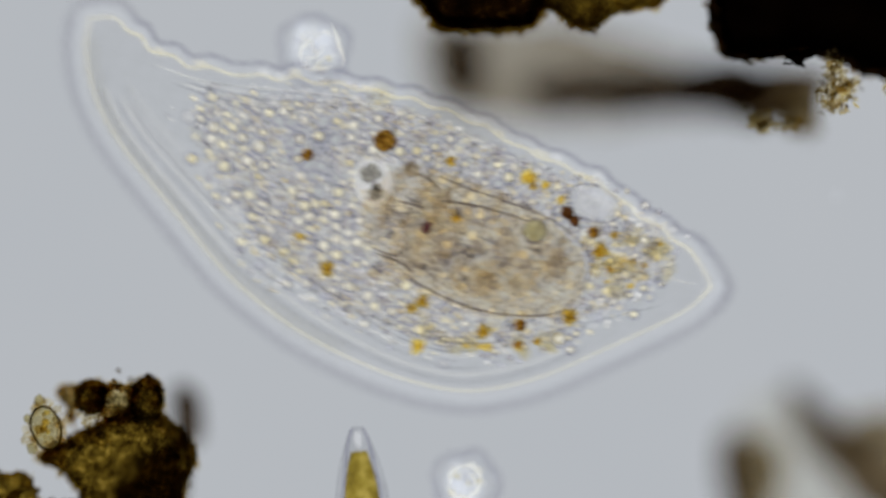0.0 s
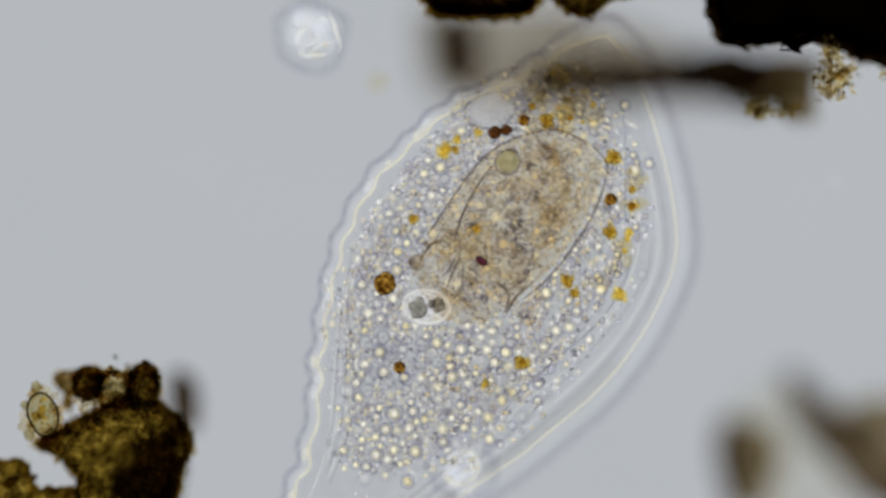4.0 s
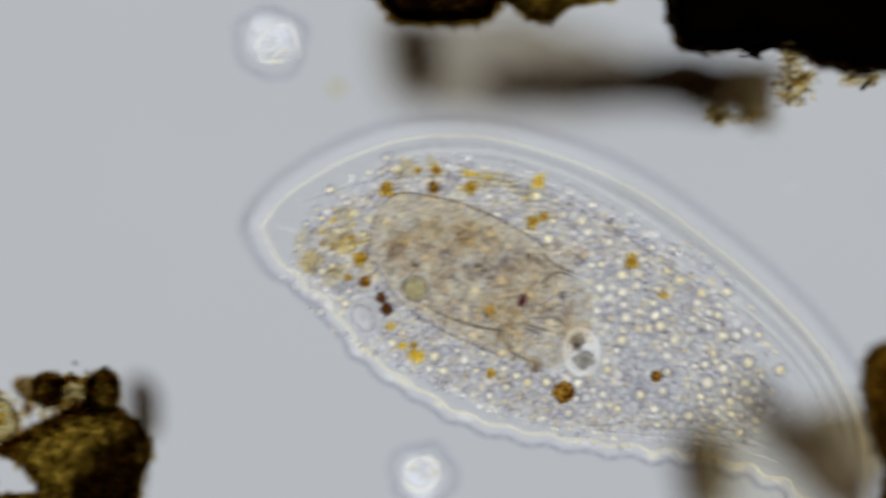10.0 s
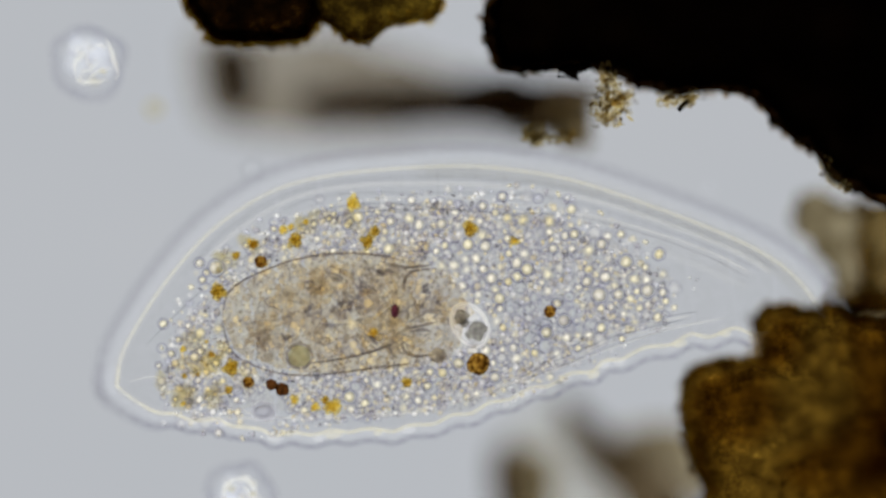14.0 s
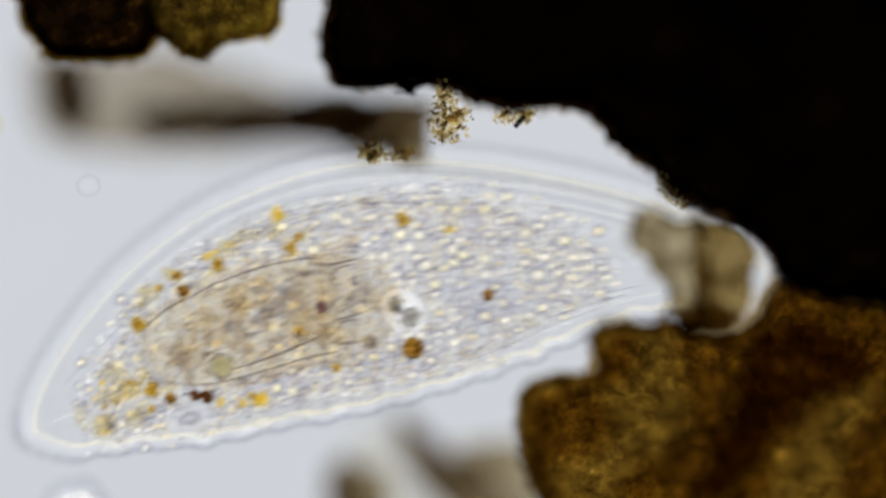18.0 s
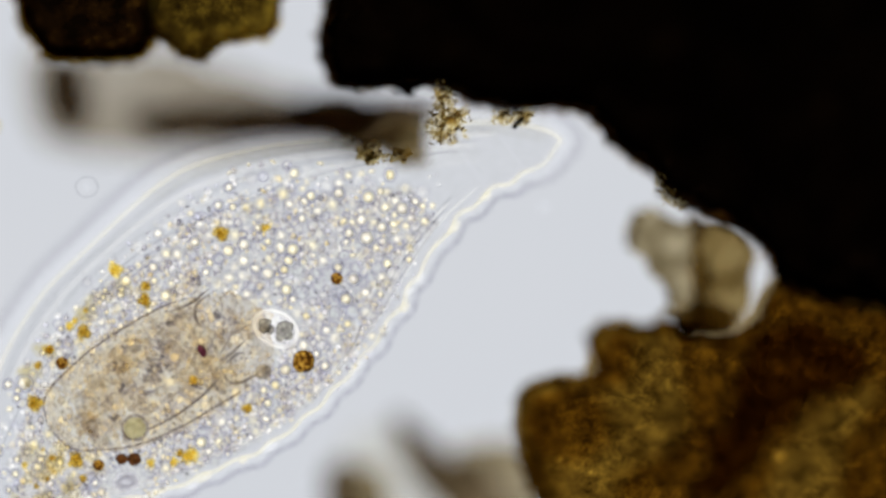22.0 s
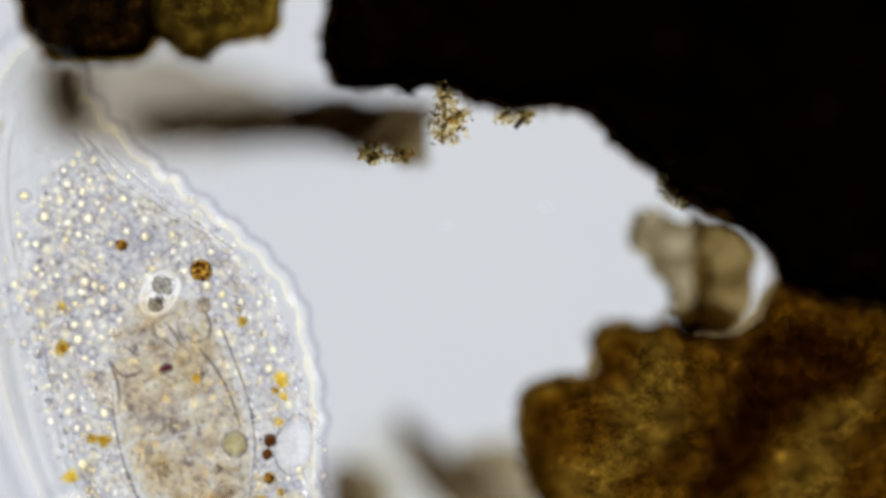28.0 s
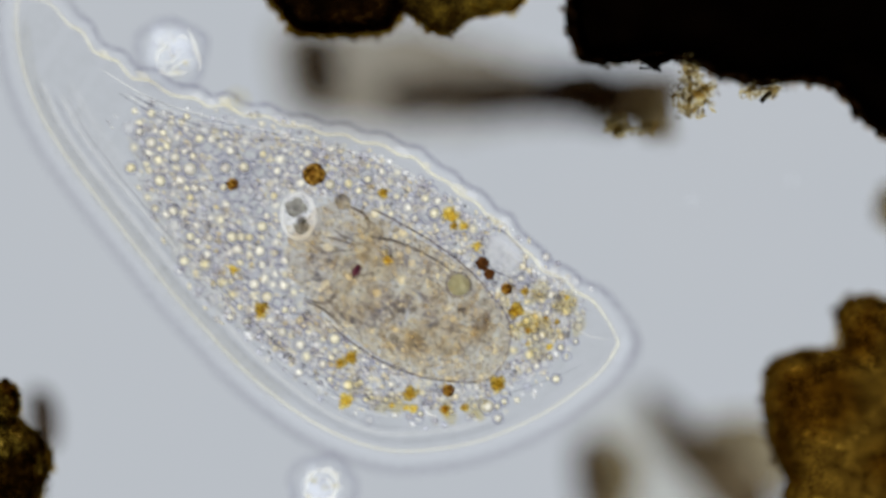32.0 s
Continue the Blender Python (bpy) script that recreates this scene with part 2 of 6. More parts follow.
def dome(bm, x, y, z, rx, ry=None, h=None, turn=0.0, lon=12, lat=4, lump=0.0, seed=0):
    """A rounded cap, open below, in metres; lump makes it uneven."""
    ry = ry or rx
    h = h or min(rx, ry)
    c, s = math.cos(turn), math.sin(turn)
    rings = []
    for i in range(lat):
        a = (i / lat) * math.pi / 2 - 0.12 * (i == 0)
        row = []
        for k in range(lon):
            b = 2 * math.pi * k / lon
            f = 1.0
            if lump:
                f += lump * noise.noise(Vector((math.cos(b) * 1.7 + seed, math.sin(b) * 1.7, i * 0.7 + seed * 0.37)))
            px, py = rx * f * math.cos(a) * math.cos(b), ry * f * math.cos(a) * math.sin(b)
            row.append(bm.verts.new((x + px * c - py * s, y + px * s + py * c, z + h * math.sin(a))))
        rings.append(row)
    top = bm.verts.new((x, y, z + h))
    for i in range(lat - 1):
        for k in range(lon):
            bm.faces.new((rings[i][k], rings[i][(k + 1) % lon], rings[i + 1][(k + 1) % lon], rings[i + 1][k]))
    for k in range(lon):
        bm.faces.new((rings[-1][k], rings[-1][(k + 1) % lon], top))


def ribbon(bm, pts, width, z=0.0, h=None, cuts=4, taper=False):
    """A half-round cord along points, in metres; with taper it thins out to both ends."""
    h = width / 2 if h is None else h
    n = len(pts)
    rows = []
    for i, p in enumerate(pts):
        a, b = pts[max(0, i - 1)], pts[min(n - 1, i + 1)]
        dx, dy = b[0] - a[0], b[1] - a[1]
        d = math.hypot(dx, dy) or 1.0
        nx, ny = -dy / d, dx / d
        row = []
        wide = width * (0.06 + 0.94 * math.sin(math.pi * i / (n - 1))) if taper else width
        for k in range(cuts + 1):
            f = math.cos(math.pi * k / cuts)
            row.append(bm.verts.new((p[0] + nx * f * wide / 2, p[1] + ny * f * wide / 2, z + h * math.sin(math.pi * k / cuts))))
        rows.append(row)
    for r, q in zip(rows, rows[1:]):
        for k in range(cuts):
            bm.faces.new((r[k], r[k + 1], q[k + 1], q[k]))


def spline(ctrl, step, closed=True):
    """Points every `step` along a smooth curve through the control points."""
    n = len(ctrl)
    fine = []
    last = n if closed else n - 1
    for i in range(last):
        if closed:
            p = [Vector(ctrl[(i + k) % n]) for k in (-1, 0, 1, 2)]
        else:
            p = [Vector(ctrl[min(n - 1, max(0, i + k))]) for k in (-1, 0, 1, 2)]
        for j in range(20):
            t = j / 20
            fine.append(0.5 * (2 * p[1] + (p[2] - p[0]) * t + (2 * p[0] - 5 * p[1] + 4 * p[2] - p[3]) * t * t + (3 * p[1] - p[0] - 3 * p[2] + p[3]) * t ** 3))
    fine.append(fine[0].copy() if closed else Vector(ctrl[-1]))
    total = sum((b - a).length for a, b in zip(fine, fine[1:]))
    count = max(3, round(total / step))
    out, want, run = [], 0.0, 0.0
    for a, b in zip(fine, fine[1:]):
        seg = (b - a).length
        while seg > 0 and want <= run + seg + 1e-9 and len(out) < count:
            out.append(a.lerp(b, (want - run) / seg))
            want += total / count
        run += seg
    if not closed:
        out.append(fine[-1])
    return out


def inside(x, y, poly):
    hit = False
    for i in range(len(poly)):
        (x1, y1), (x2, y2) = poly[i], poly[i - 1]
        if (y1 > y) != (y2 > y) and x < (x2 - x1) * (y - y1) / (y2 - y1) + x1:
            hit = not hit
    return hit


def ragged(pts, amount, seed):
    """Roughen a closed outline at three scales."""
    out = []
    n = len(pts)
    for i, p in enumerate(pts):
        d = pts[(i + 1) % n] - pts[i - 1]
        nrm = Vector((d[1], -d[0])).normalized()
        v = 0.0
        for size, f in ((60, 1.0), (22, 0.6), (8, 0.35)):
            v += f * noise.noise(Vector((p[0] / size, p[1] / size, seed * 3.1)))
        out.append(p + nrm * v * amount)
    return out


def mound(outline, z, height, seed, rings=12, lump=0.3):
    """A lumpy heap over an outline on the plan, open below."""
    bm = bmesh.new()
    n = len(outline)
    cx = sum(p[0] for p in outline) / n
    cy = sum(p[1] for p in outline) / n
    rows = []
    for i in range(rings):
        f = i / rings
        row = []
        for p in outline:
            x, y = p[0] + (cx - p[0]) * f, p[1] + (cy - p[1]) * f
            k = noise.noise(Vector((x / 45, y / 45, seed))) + 0.5 * noise.noise(Vector((x / 15, y / 15, seed + 5)))
            hh = height * (math.sqrt(1 - (1 - f) ** 2) + lump * k * min(1, f * 3))
            row.append(bm.verts.new(P(x, y, z + max(0.0, hh))))
        rows.append(row)
    top = bm.verts.new(P(cx, cy, z + height))
    for i in range(rings - 1):
        for k in range(n):
            bm.faces.new((rows[i][k], rows[i + 1][k], rows[i + 1][(k + 1) % n], rows[i][(k + 1) % n]))
    for k in range(n):
        bm.faces.new((rows[-1][k], top, rows[-1][(k + 1) % n]))
    return bm


def grain_mesh(name, r, mat, seed, flat=0.8):
    bm = bmesh.new()
    dome(bm, 0, 0, 0, r * U, r * U * random.uniform(0.6, 1.0), r * U * flat, lon=9, lat=3, lump=0.5, seed=seed)
    return mesh_of(name, bm, mat)


def crust(pts, z, wide, out, seed):
    """A thin ragged apron along an outline, in the plan's units."""
    bm = bmesh.new()
    n = len(pts)
    rows = [[], [], []]
    for i, p in enumerate(pts):
        d = pts[(i + 1) % n] - pts[i - 1]
        nrm = Vector((d[1], -d[0])).normalized()
        k = 1 + 1.6 * noise.noise(Vector((p[0] / 14, p[1] / 14, seed))) + 0.9 * noise.noise(Vector((p[0] / 5, p[1] / 5, seed)))
        for row, off, h in zip(rows, (out * max(0.15, k), 0.0, -wide), (0.0, 1.0, 1.5)):
            q = p - nrm * off * turn_sign(pts)
            row.append(bm.verts.new(P(q[0], q[1], z + h * U)))
    for r, q in zip(rows, rows[1:]):
        for i in range(n):
            bm.faces.new((r[i], r[(i + 1) % n], q[(i + 1) % n], q[i]))
    return bm


def turn_sign(pts):
    area = sum(a[0] * b[1] - b[0] * a[1] for a, b in zip(pts, pts[1:] + pts[:1]))
    return -1.0 if area > 0 else 1.0


def crumble(root, pts, z, count, reach, size, mat, seed, deep=10):
    """Loose see-through crumbs heaped along an outline, thinning out beyond it."""
    rng = random.Random(seed)
    n, side = len(pts), turn_sign(pts)
    bm = bmesh.new()
    for k in range(count):
        i = rng.randrange(n)
        d = pts[(i + 2) % n] - pts[i - 2]
        q = pts[i] + Vector((d[1], -d[0])).normalized() * side * (abs(rng.gauss(0, 1)) * reach - 0.16 * reach)
        r = rng.uniform(*size)
        c = P(q[0], q[1], z + rng.uniform(-deep, deep) * U) - root.location
        dome(bm, c.x, c.y, c.z, r * U, r * rng.uniform(0.5, 0.95) * U, r * 0.4 * U, rng.uniform(0, 3.1), 9, 2, 0.9, seed + k * 0.73)
    ob = part("crumb_rim", bm, mat, root, "loose translucent crumbs along the edge")
    tagged(ob, "", "", "", "stuff")


def heap(name, label, category, ctrl, z, height, mat, seed, rough=8, step=9, grains=0, grain_size=(5, 11), grain_mats=None, arc=(0.0, 1.0), rim=None, spread=5.0, mantle=None, pieces=1, lumps=0, lump_size=(20, 50), lump_mats=None, rings=12, crumbs=None):
    """A clump of debris: a core, a thin crust along its rim, lumps on it and loose grains sticking out."""
    cx = sum(p[0] for p in ctrl) / len(ctrl)
    cy = sum(p[1] for p in ctrl) / len(ctrl)
    root = new(name)
    root.location = P(cx, cy, z)
    tagged(root, label, category)
    pts = ragged(spline([Vector(p) for p in ctrl], step), rough, seed)
    inner = pts
    if mantle:
        # The mantle's brown also puts the glow at the thin edge into colour.
        bm = crust(pts, z, mantle[1] * 2.2, 0.0, seed)
        bmesh.ops.translate(bm, verts=bm.verts, vec=-root.location)
        part("mantle", bm, mantle[0], root, "brownish thinner margin")
        n, s = len(pts), turn_sign(pts)
        inner = []
        for i, q in enumerate(pts):
            d = pts[(i + 4) % n] - pts[i - 4]
            k = 1 + 0.9 * noise.noise(Vector((q[0] / 30, q[1] / 30, seed + 9)))
            inner.append(q + Vector((d[1], -d[0])).normalized() * mantle[1] * k * s)
    bm = mound(inner, z + (3 * U if mantle else 0.0), height, seed, rings)
    bmesh.ops.translate(bm, verts=bm.verts, vec=-root.location)
    if pieces > 1:
        lo, hi = min(v.co.x for v in bm.verts), max(v.co.x for v in bm.verts)
        for k in range(pieces):
            piece = bm.copy()
            a, b = lo + (hi - lo) * k / pieces, lo + (hi - lo) * (k + 1) / pieces
            gone = [f for f in piece.faces if not a <= f.calc_center_median().x + 12 * U * math.sin(f.calc_center_median().y / U / 9) < b + (k == pieces - 1) and not (k == 0 and f.calc_center_median().x < a + 20 * U)]
            bmesh.ops.delete(piece, geom=gone, context="FACES")
            part("core", piece, mat, root)
        bm.free()
    else:
        part("core", bm, mat, root)
    xs, ys = [p[0] for p in inner], [p[1] for p in inner]
    made = 0
    for k in range(lumps * 30):
        x, y = random.uniform(min(xs), max(xs)), random.uniform(min(ys), max(ys))
        if made == lumps or not inside(x, y, inner):
            continue
        size = random.uniform(*lump_size)
        if not all(inside(x + dx * size, y + dy * size, inner) for dx, dy in ((1.2, 0), (-1.2, 0), (0, 1.2), (0, -1.2), (0.85, 0.85), (-0.85, 0.85), (0.85, -0.85), (-0.85, -0.85))):
            continue
        made += 1
        bm = bmesh.new()
        dome(bm, 0, 0, 0, size * U, size * random.uniform(0.5, 0.95) * U, height * 0.6, random.uniform(0, 3.1), 20, 5, 0.8, seed + k * 1.7)
        lump = part("lump", bm, lump_mats[k % len(lump_mats)], root)
        lump.location = P(x, y, z + height * 1.1) - root.location
    if crumbs:
        crumble(root, pts, z, *crumbs, seed)
    if rim:
        bm = crust(pts, z, 1.5, rim[1], seed)
        bmesh.ops.translate(bm, verts=bm.verts, vec=-root.location)
        part("crust", bm, rim[0], root, "thin ragged translucent rim")
    if grains:
        kinds = [(grain_mesh("grain", random.uniform(*grain_size), grain_mats[i % len(grain_mats)], seed + i)) for i in range(9)]
        lo, hi = int(arc[0] * len(pts)), int(arc[1] * len(pts))
        for i in range(grains):
            p = pts[random.randrange(lo, hi) % len(pts)]
            g = new("grain", kinds[i % 9])
            g.parent = root
            g.location = P(p[0] + random.gauss(0, spread), p[1] + random.gauss(0, spread), z + random.uniform(-14, 14) * U) - root.location
            g.rotation_euler = (random.uniform(-0.5, 0.5), random.uniform(-0.5, 0.5), random.uniform(0, 6.28))
    return root


# ---- setting ----
def plate(name, x0, y0, x1, y1, z0, z1, mat):
    bm = bmesh.new()
    bmesh.ops.create_cube(bm, size=1)
    for v in bm.verts:
        v.co = Vector((x0 if v.co.x < 0 else x1, y0 if v.co.y < 0 else y1, z0 if v.co.z < 0 else z1))
    return new(name, mesh_of(name, bm, mat, False))


slide = tagged(plate("ground", -0.5, -0.42, 0.7, 0.42, -0.075, -0.05, GLASS), "clear glass slide under the drop of pond water", "slide", kind="structure")
lamp_field = plate("backdrop", -0.75, -0.75, 0.95, 0.75, -0.21, -0.2, FIELD)
lamp_field.visible_shadow = False
tagged(lamp_field, "evenly lit ground glass of the microscope lamp", "lamp glass", kind="structure")


# ---- debris ----
def debris_plan(*pairs):
    """Points of the debris field, counted from its own north-west corner, on the slide's plan."""
    return [(x + 684, y - 81) for x, y in pairs]


heap("soot_clump", "large opaque black clump of decayed matter with a crumbly rim", "debris",
     debris_plan((600, -90), (575, 10), (562, 70), (575, 128), (610, 160), (680, 160), (760, 153), (840, 181), (900, 200), (970, 194), (1050, 213), (1084, 258), (1142, 298), (1188, 356), (1260, 388), (1328, 424), (1366, 462), (1384, 505), (1450, 535), (1600, 556), (1760, 560), (1800, 200), (1760, -200), (1200, -260), (760, -200)),
     -0.008, 0.05, HUSK, 1, rough=5, step=6, rings=24, grains=150, grain_size=(2, 5), grain_mats=[HUSK, OLIVE, HUMUS], arc=(0.02, 0.62), mantle=(EMBER, 15), crumbs=(1100, 12, (3, 9), SOOTY))
heap("humus_clump", "dark brown crumbly clump of humus with amber patches", "debris",
     debris_plan((1050, 598), (1110, 580), (1150, 575), (1190, 562), (1235, 590), (1290, 590), (1345, 560), (1366, 515), (1392, 486), (1460, 510), (1620, 540), (1800, 700), (1700, 1000), (1300, 1080), (980, 1000), (955, 880), (918, 800), (912, 740), (930, 700), (970, 670), (1030, 672), (1055, 650)),
     -0.015, 0.03, HUMUS, 2, rough=13, step=7, rings=30, grains=130, grain_size=(3, 8), grain_mats=[HUMUS, HONEY, OLIVE], rim=(HUMUS, 5), crumbs=(420, 18, (4, 12), CRUMBLE))
for depth, mat, plan in ((0.034, PITH, ((1190, 600), (1260, 600), (1330, 560), (1390, 490), (1500, 520), (1640, 560), (1640, 640), (1540, 690), (1440, 730), (1380, 800), (1330, 900), (1180, 940), (1090, 850), (1200, 790), (1210, 700))),
                         (0.03, CHAR, ((1330, 600), (1420, 570), (1530, 600), (1510, 680), (1420, 720), (1360, 790), (1290, 870), (1220, 860), (1280, 760), (1300, 680))),
                         (0.03, PITH, ((1510, 760), (1600, 660), (1760, 640), (1760, 920), (1580, 960), (1500, 900), (1500, 830))),
                         (0.03, PITH, ((926, 720), (950, 690), (1000, 684), (1050, 690), (1080, 740), (1070, 800), (1000, 808), (940, 796))),
                         (0.03, PITH, ((1062, 610), (1100, 590), (1130, 610), (1120, 670), (1076, 690), (1040, 690)))):
    heap("humus_pith", "nearly black heart of the brown humus clump", "debris", debris_plan(*plan), depth, 0.006, mat, 21 + plan[0][0] % 7, rough=20, step=8, pieces=2)
heap("tan_flake", "pale brown translucent flake of plant matter beside the clumps", "debris",
     debris_plan((1100, 398), (1145, 376), (1200, 384), (1246, 400), (1244, 480), (1246, 570), (1206, 600), (1180, 530), (1138, 474)),
     0.024, 0.004, TAN, 3, rough=22, step=6, grains=30, grain_size=(5, 12), grain_mats=[TAN, UMBER])
heap("brown_flake", "brown translucent flake overlapping a paler one", "debris",
     debris_plan((1222, 396), (1264, 384), (1312, 408), (1336, 468), (1330, 530), (1300, 572), (1276, 592), (1240, 600), (1208, 592), (1228, 520)),
     0.024, 0.004, UMBER, 14, rough=10, step=7, pieces=2)
heap("brown_flake", "darker brown flake merging into the humus clump", "debris",
     debris_plan((1192, 566), (1232, 528), (1284, 540), (1306, 564), (1286, 592), (1240, 604), (1202, 594)),
     0.026, 0.004, UMBER, 24, rough=10, step=7, pieces=2)
heap("brown_clump", "dark brown clump of humus with an amber rim", "debris",
     debris_plan((15, -90), (30, 0), (48, 50), (75, 98), (130, 108), (200, 104), (262, 92), (280, 20), (270, -90), (140, -140)),
     -0.008, 0.014, EMBER, 4, rough=7, step=6, grains=40, grain_size=(2, 5), grain_mats=[HUMUS, EMBER], mantle=(EMBER, 10), rim=(MOSS, 8), crumbs=(260, 13, (4, 12), CRUMBLE))
heap("amber_clump", "translucent olive brown clump of humus", "debris",
     debris_plan((255, -80), (258, 20), (290, 70), (345, 104), (400, 80), (440, 66), (478, 60), (492, 10), (500, -80), (380, -120)),
     -0.007, 0.012, PEAT, 5, rough=5, step=6, grains=30, grain_size=(2, 5), grain_mats=[HUMUS, OLIVE], rim=(OLIVE, 5), crumbs=(140, 12, (4, 12), CRUMBLE))
heap("strand", "dark brown strand of plant matter high above the slide", "debris",
     debris_plan((240, 196), (330, 186), (430, 182), (500, 178), (550, 160), (600, 172), (690, 184), (680, 236), (640, 264), (570, 260), (450, 258), (350, 256), (262, 244)),
     0.05, 0.004, DUSK, 6, rough=8, step=8, pieces=2)
heap("strand_end", "dark brown ragged end of the strand", "debris",
     debris_plan((500, 200), (550, 178), (604, 170), (655, 182), (720, 178), (756, 184), (770, 200), (744, 226), (728, 238), (702, 246), (684, 264), (655, 274), (618, 260), (575, 244), (520, 232)),
     0.036, 0.004, LOAM, 16, rough=10, step=6, grains=60, grain_size=(3, 8), grain_mats=[DULL, OLIVE, GOLD, EMBER], spread=5, arc=(0.45, 0.9))
heap("strand_tip", "dull tan ragged tip of the dark strand", "debris",
     debris_plan((686, 242), (718, 228), (744, 220), (758, 244), (746, 262), (750, 282), (722, 290), (696, 270)),
     0.026, 0.003, DULL, 36, rough=13, step=6, grains=20, grain_size=(3, 7), grain_mats=[DULL, OLIVE, CRYSTAL], spread=4)
heap("plant_fragment", "dark brown fragment of plant matter high above the slide", "debris",
     debris_plan((92, 112), (145, 104), (166, 170), (160, 226), (120, 240), (86, 180)),
     0.05, 0.004, DUSK, 7, rough=6, step=8)
# The soft brown haze round the strand, put in as a tinted sheet.
heap("haze_film", "pale brown haze drawn as a tinted film high above the slide", "debris",
     debris_plan((60, 100), (180, 90), (300, 95), (420, 130), (520, 160), (570, 190), (560, 250), (400, 276), (200, 272), (80, 246)),
     0.06, 0.004, FILM, 8, rough=12, step=10, pieces=3)
heap("shred", "soft dark shred of humus high above the slide", "debris",
     debris_plan((586, 832), (606, 812), (636, 822), (652, 880), (640, 960), (604, 990), (578, 900)),
     0.05, 0.006, SHRED, 9, rough=10, step=9)
heap("shred", "soft golden brown shred of humus beside a darker one", "debris",
     debris_plan((640, 836), (668, 822), (690, 860), (684, 930), (662, 990), (632, 960)),
     0.05, 0.004, STRAW, 19, rough=9, step=9)
heap("shred", "long soft dark shred of humus high above the slide", "debris",
     debris_plan((690, 742), (716, 730), (752, 764), (806, 806), (850, 812), (880, 850), (930, 900), (900, 990), (826, 950), (766, 880), (728, 828)),
     0.052, 0.006, SHRED, 29, rough=10, step=9, pieces=2)
heap("shred", "soft golden shred of humus high above the slide", "debris",
     debris_plan((800, 790), (850, 776), (910, 782), (985, 806), (975, 900), (930, 910), (870, 850), (826, 824)),
     0.05, 0.004, STRAW, 39, rough=10, step=9, pieces=2)
# Yellowish haze among the shreds, painted as a thin tint.
heap("haze_film", "pale yellowish haze drawn as a tinted film between dark shreds", "debris",
     debris_plan((600, 800), (690, 750), (760, 790), (830, 900), (800, 985), (640, 985), (590, 900)),
     0.056, 0.004, PALE_HAZE, 49, rough=12, step=10, pieces=2)
heap("corner_clump", "dark brown lump of humus with olive edges", "debris",
     [(64, 781), (110, 752), (151, 729), (190, 711), (235, 704), (280, 712), (314, 732), (328, 758), (336, 776), (330, 798), (322, 826), (306, 868), (285, 900), (260, 960), (180, 990), (134, 950), (136, 880), (128, 836), (106, 806), (80, 794)],
     -0.008, 0.014, MURK, 10, rough=8, step=5, grains=50, grain_size=(2, 6), grain_mats=[HUMUS, MOSS, MOSS], rim=(MOSS, 5), crumbs=(340, 13, (4, 11), CRUMBLE))
heap("humus_pith", "nearly black heart of the corner clump", "debris",
     [(215, 815), (250, 776), (290, 748), (330, 764), (326, 850), (306, 900), (270, 980), (190, 980), (200, 900), (195, 850)],
     0.024, 0.004, COAL, 22, rough=14, step=6, pieces=2)
heap("crumb_clump", "small dark crumb of humus with golden edges", "debris",
     [(131, 662), (150, 650), (176, 652), (182, 672), (172, 698), (150, 705), (134, 690)],
     -0.006, 0.006, MURK, 11, rough=5, step=4, grains=16, grain_size=(3, 7), grain_mats=[HUMUS, MOSS, MOSS], spread=2, rim=(MOSS, 3), crumbs=(120, 9, (3, 9), CRUMBLE))
heap("crumb_clump", "dark knobbly crumb of humus with a golden fringe", "debris",
     [(231, 656), (242, 645), (260, 641), (274, 650), (278, 680), (273, 712), (250, 718), (230, 710), (226, 676)],
     -0.006, 0.008, MURK, 31, rough=5, step=4, grains=22, grain_size=(3, 8), grain_mats=[HUMUS, MOSS, EMBER], spread=2, rim=(MOSS, 3), crumbs=(150, 9, (3, 9), CRUMBLE))
heap("humus_bridge", "olive gold translucent crumbs between two dark ones", "debris",
     [(166, 664), (190, 655), (214, 654), (236, 660), (240, 700), (236, 722), (200, 724), (180, 714), (172, 690)],
     -0.004, 0.004, MUCK, 41, rough=7, step=4, grains=40, grain_size=(2, 6), grain_mats=[MOSS, GOLD, OLIVE], crumbs=(130, 8, (3, 8), CRUMBLE), spread=9)
heap("humus_wisp", "thin brown translucent wisp beside a dark crumb", "debris",
     [(95, 668), (112, 656), (134, 656), (138, 680), (128, 694), (124, 720), (114, 718), (112, 692), (101, 684)],
     -0.009, 0.003, MUCK, 51, rough=6, step=4, crumbs=(70, 8, (3, 8), CRUMBLE))
heap("rim_clump", "brown crumb of humus with golden edges", "debris",
     [(-60, 815), (0, 815), (34, 814), (50, 838), (62, 866), (100, 868), (136, 876), (140, 960), (20, 990), (-70, 950)],
     -0.006, 0.002, MURK, 12, rough=6, step=5, grains=40, grain_size=(2, 6), grain_mats=[HUMUS, MOSS, GOLD], lumps=3, lump_size=(10, 18), lump_mats=[CHAR], rim=(MOSS, 5), crumbs=(160, 8, (3, 9), CRUMBLE))
heap("upright_peg", "upright dark peg of plant matter rising from a clump", "debris",
     [(304, 656), (336, 654), (356, 690), (352, 752), (308, 754), (300, 692)],
     0.032, 0.004, DUSK, 13, rough=4, step=6)


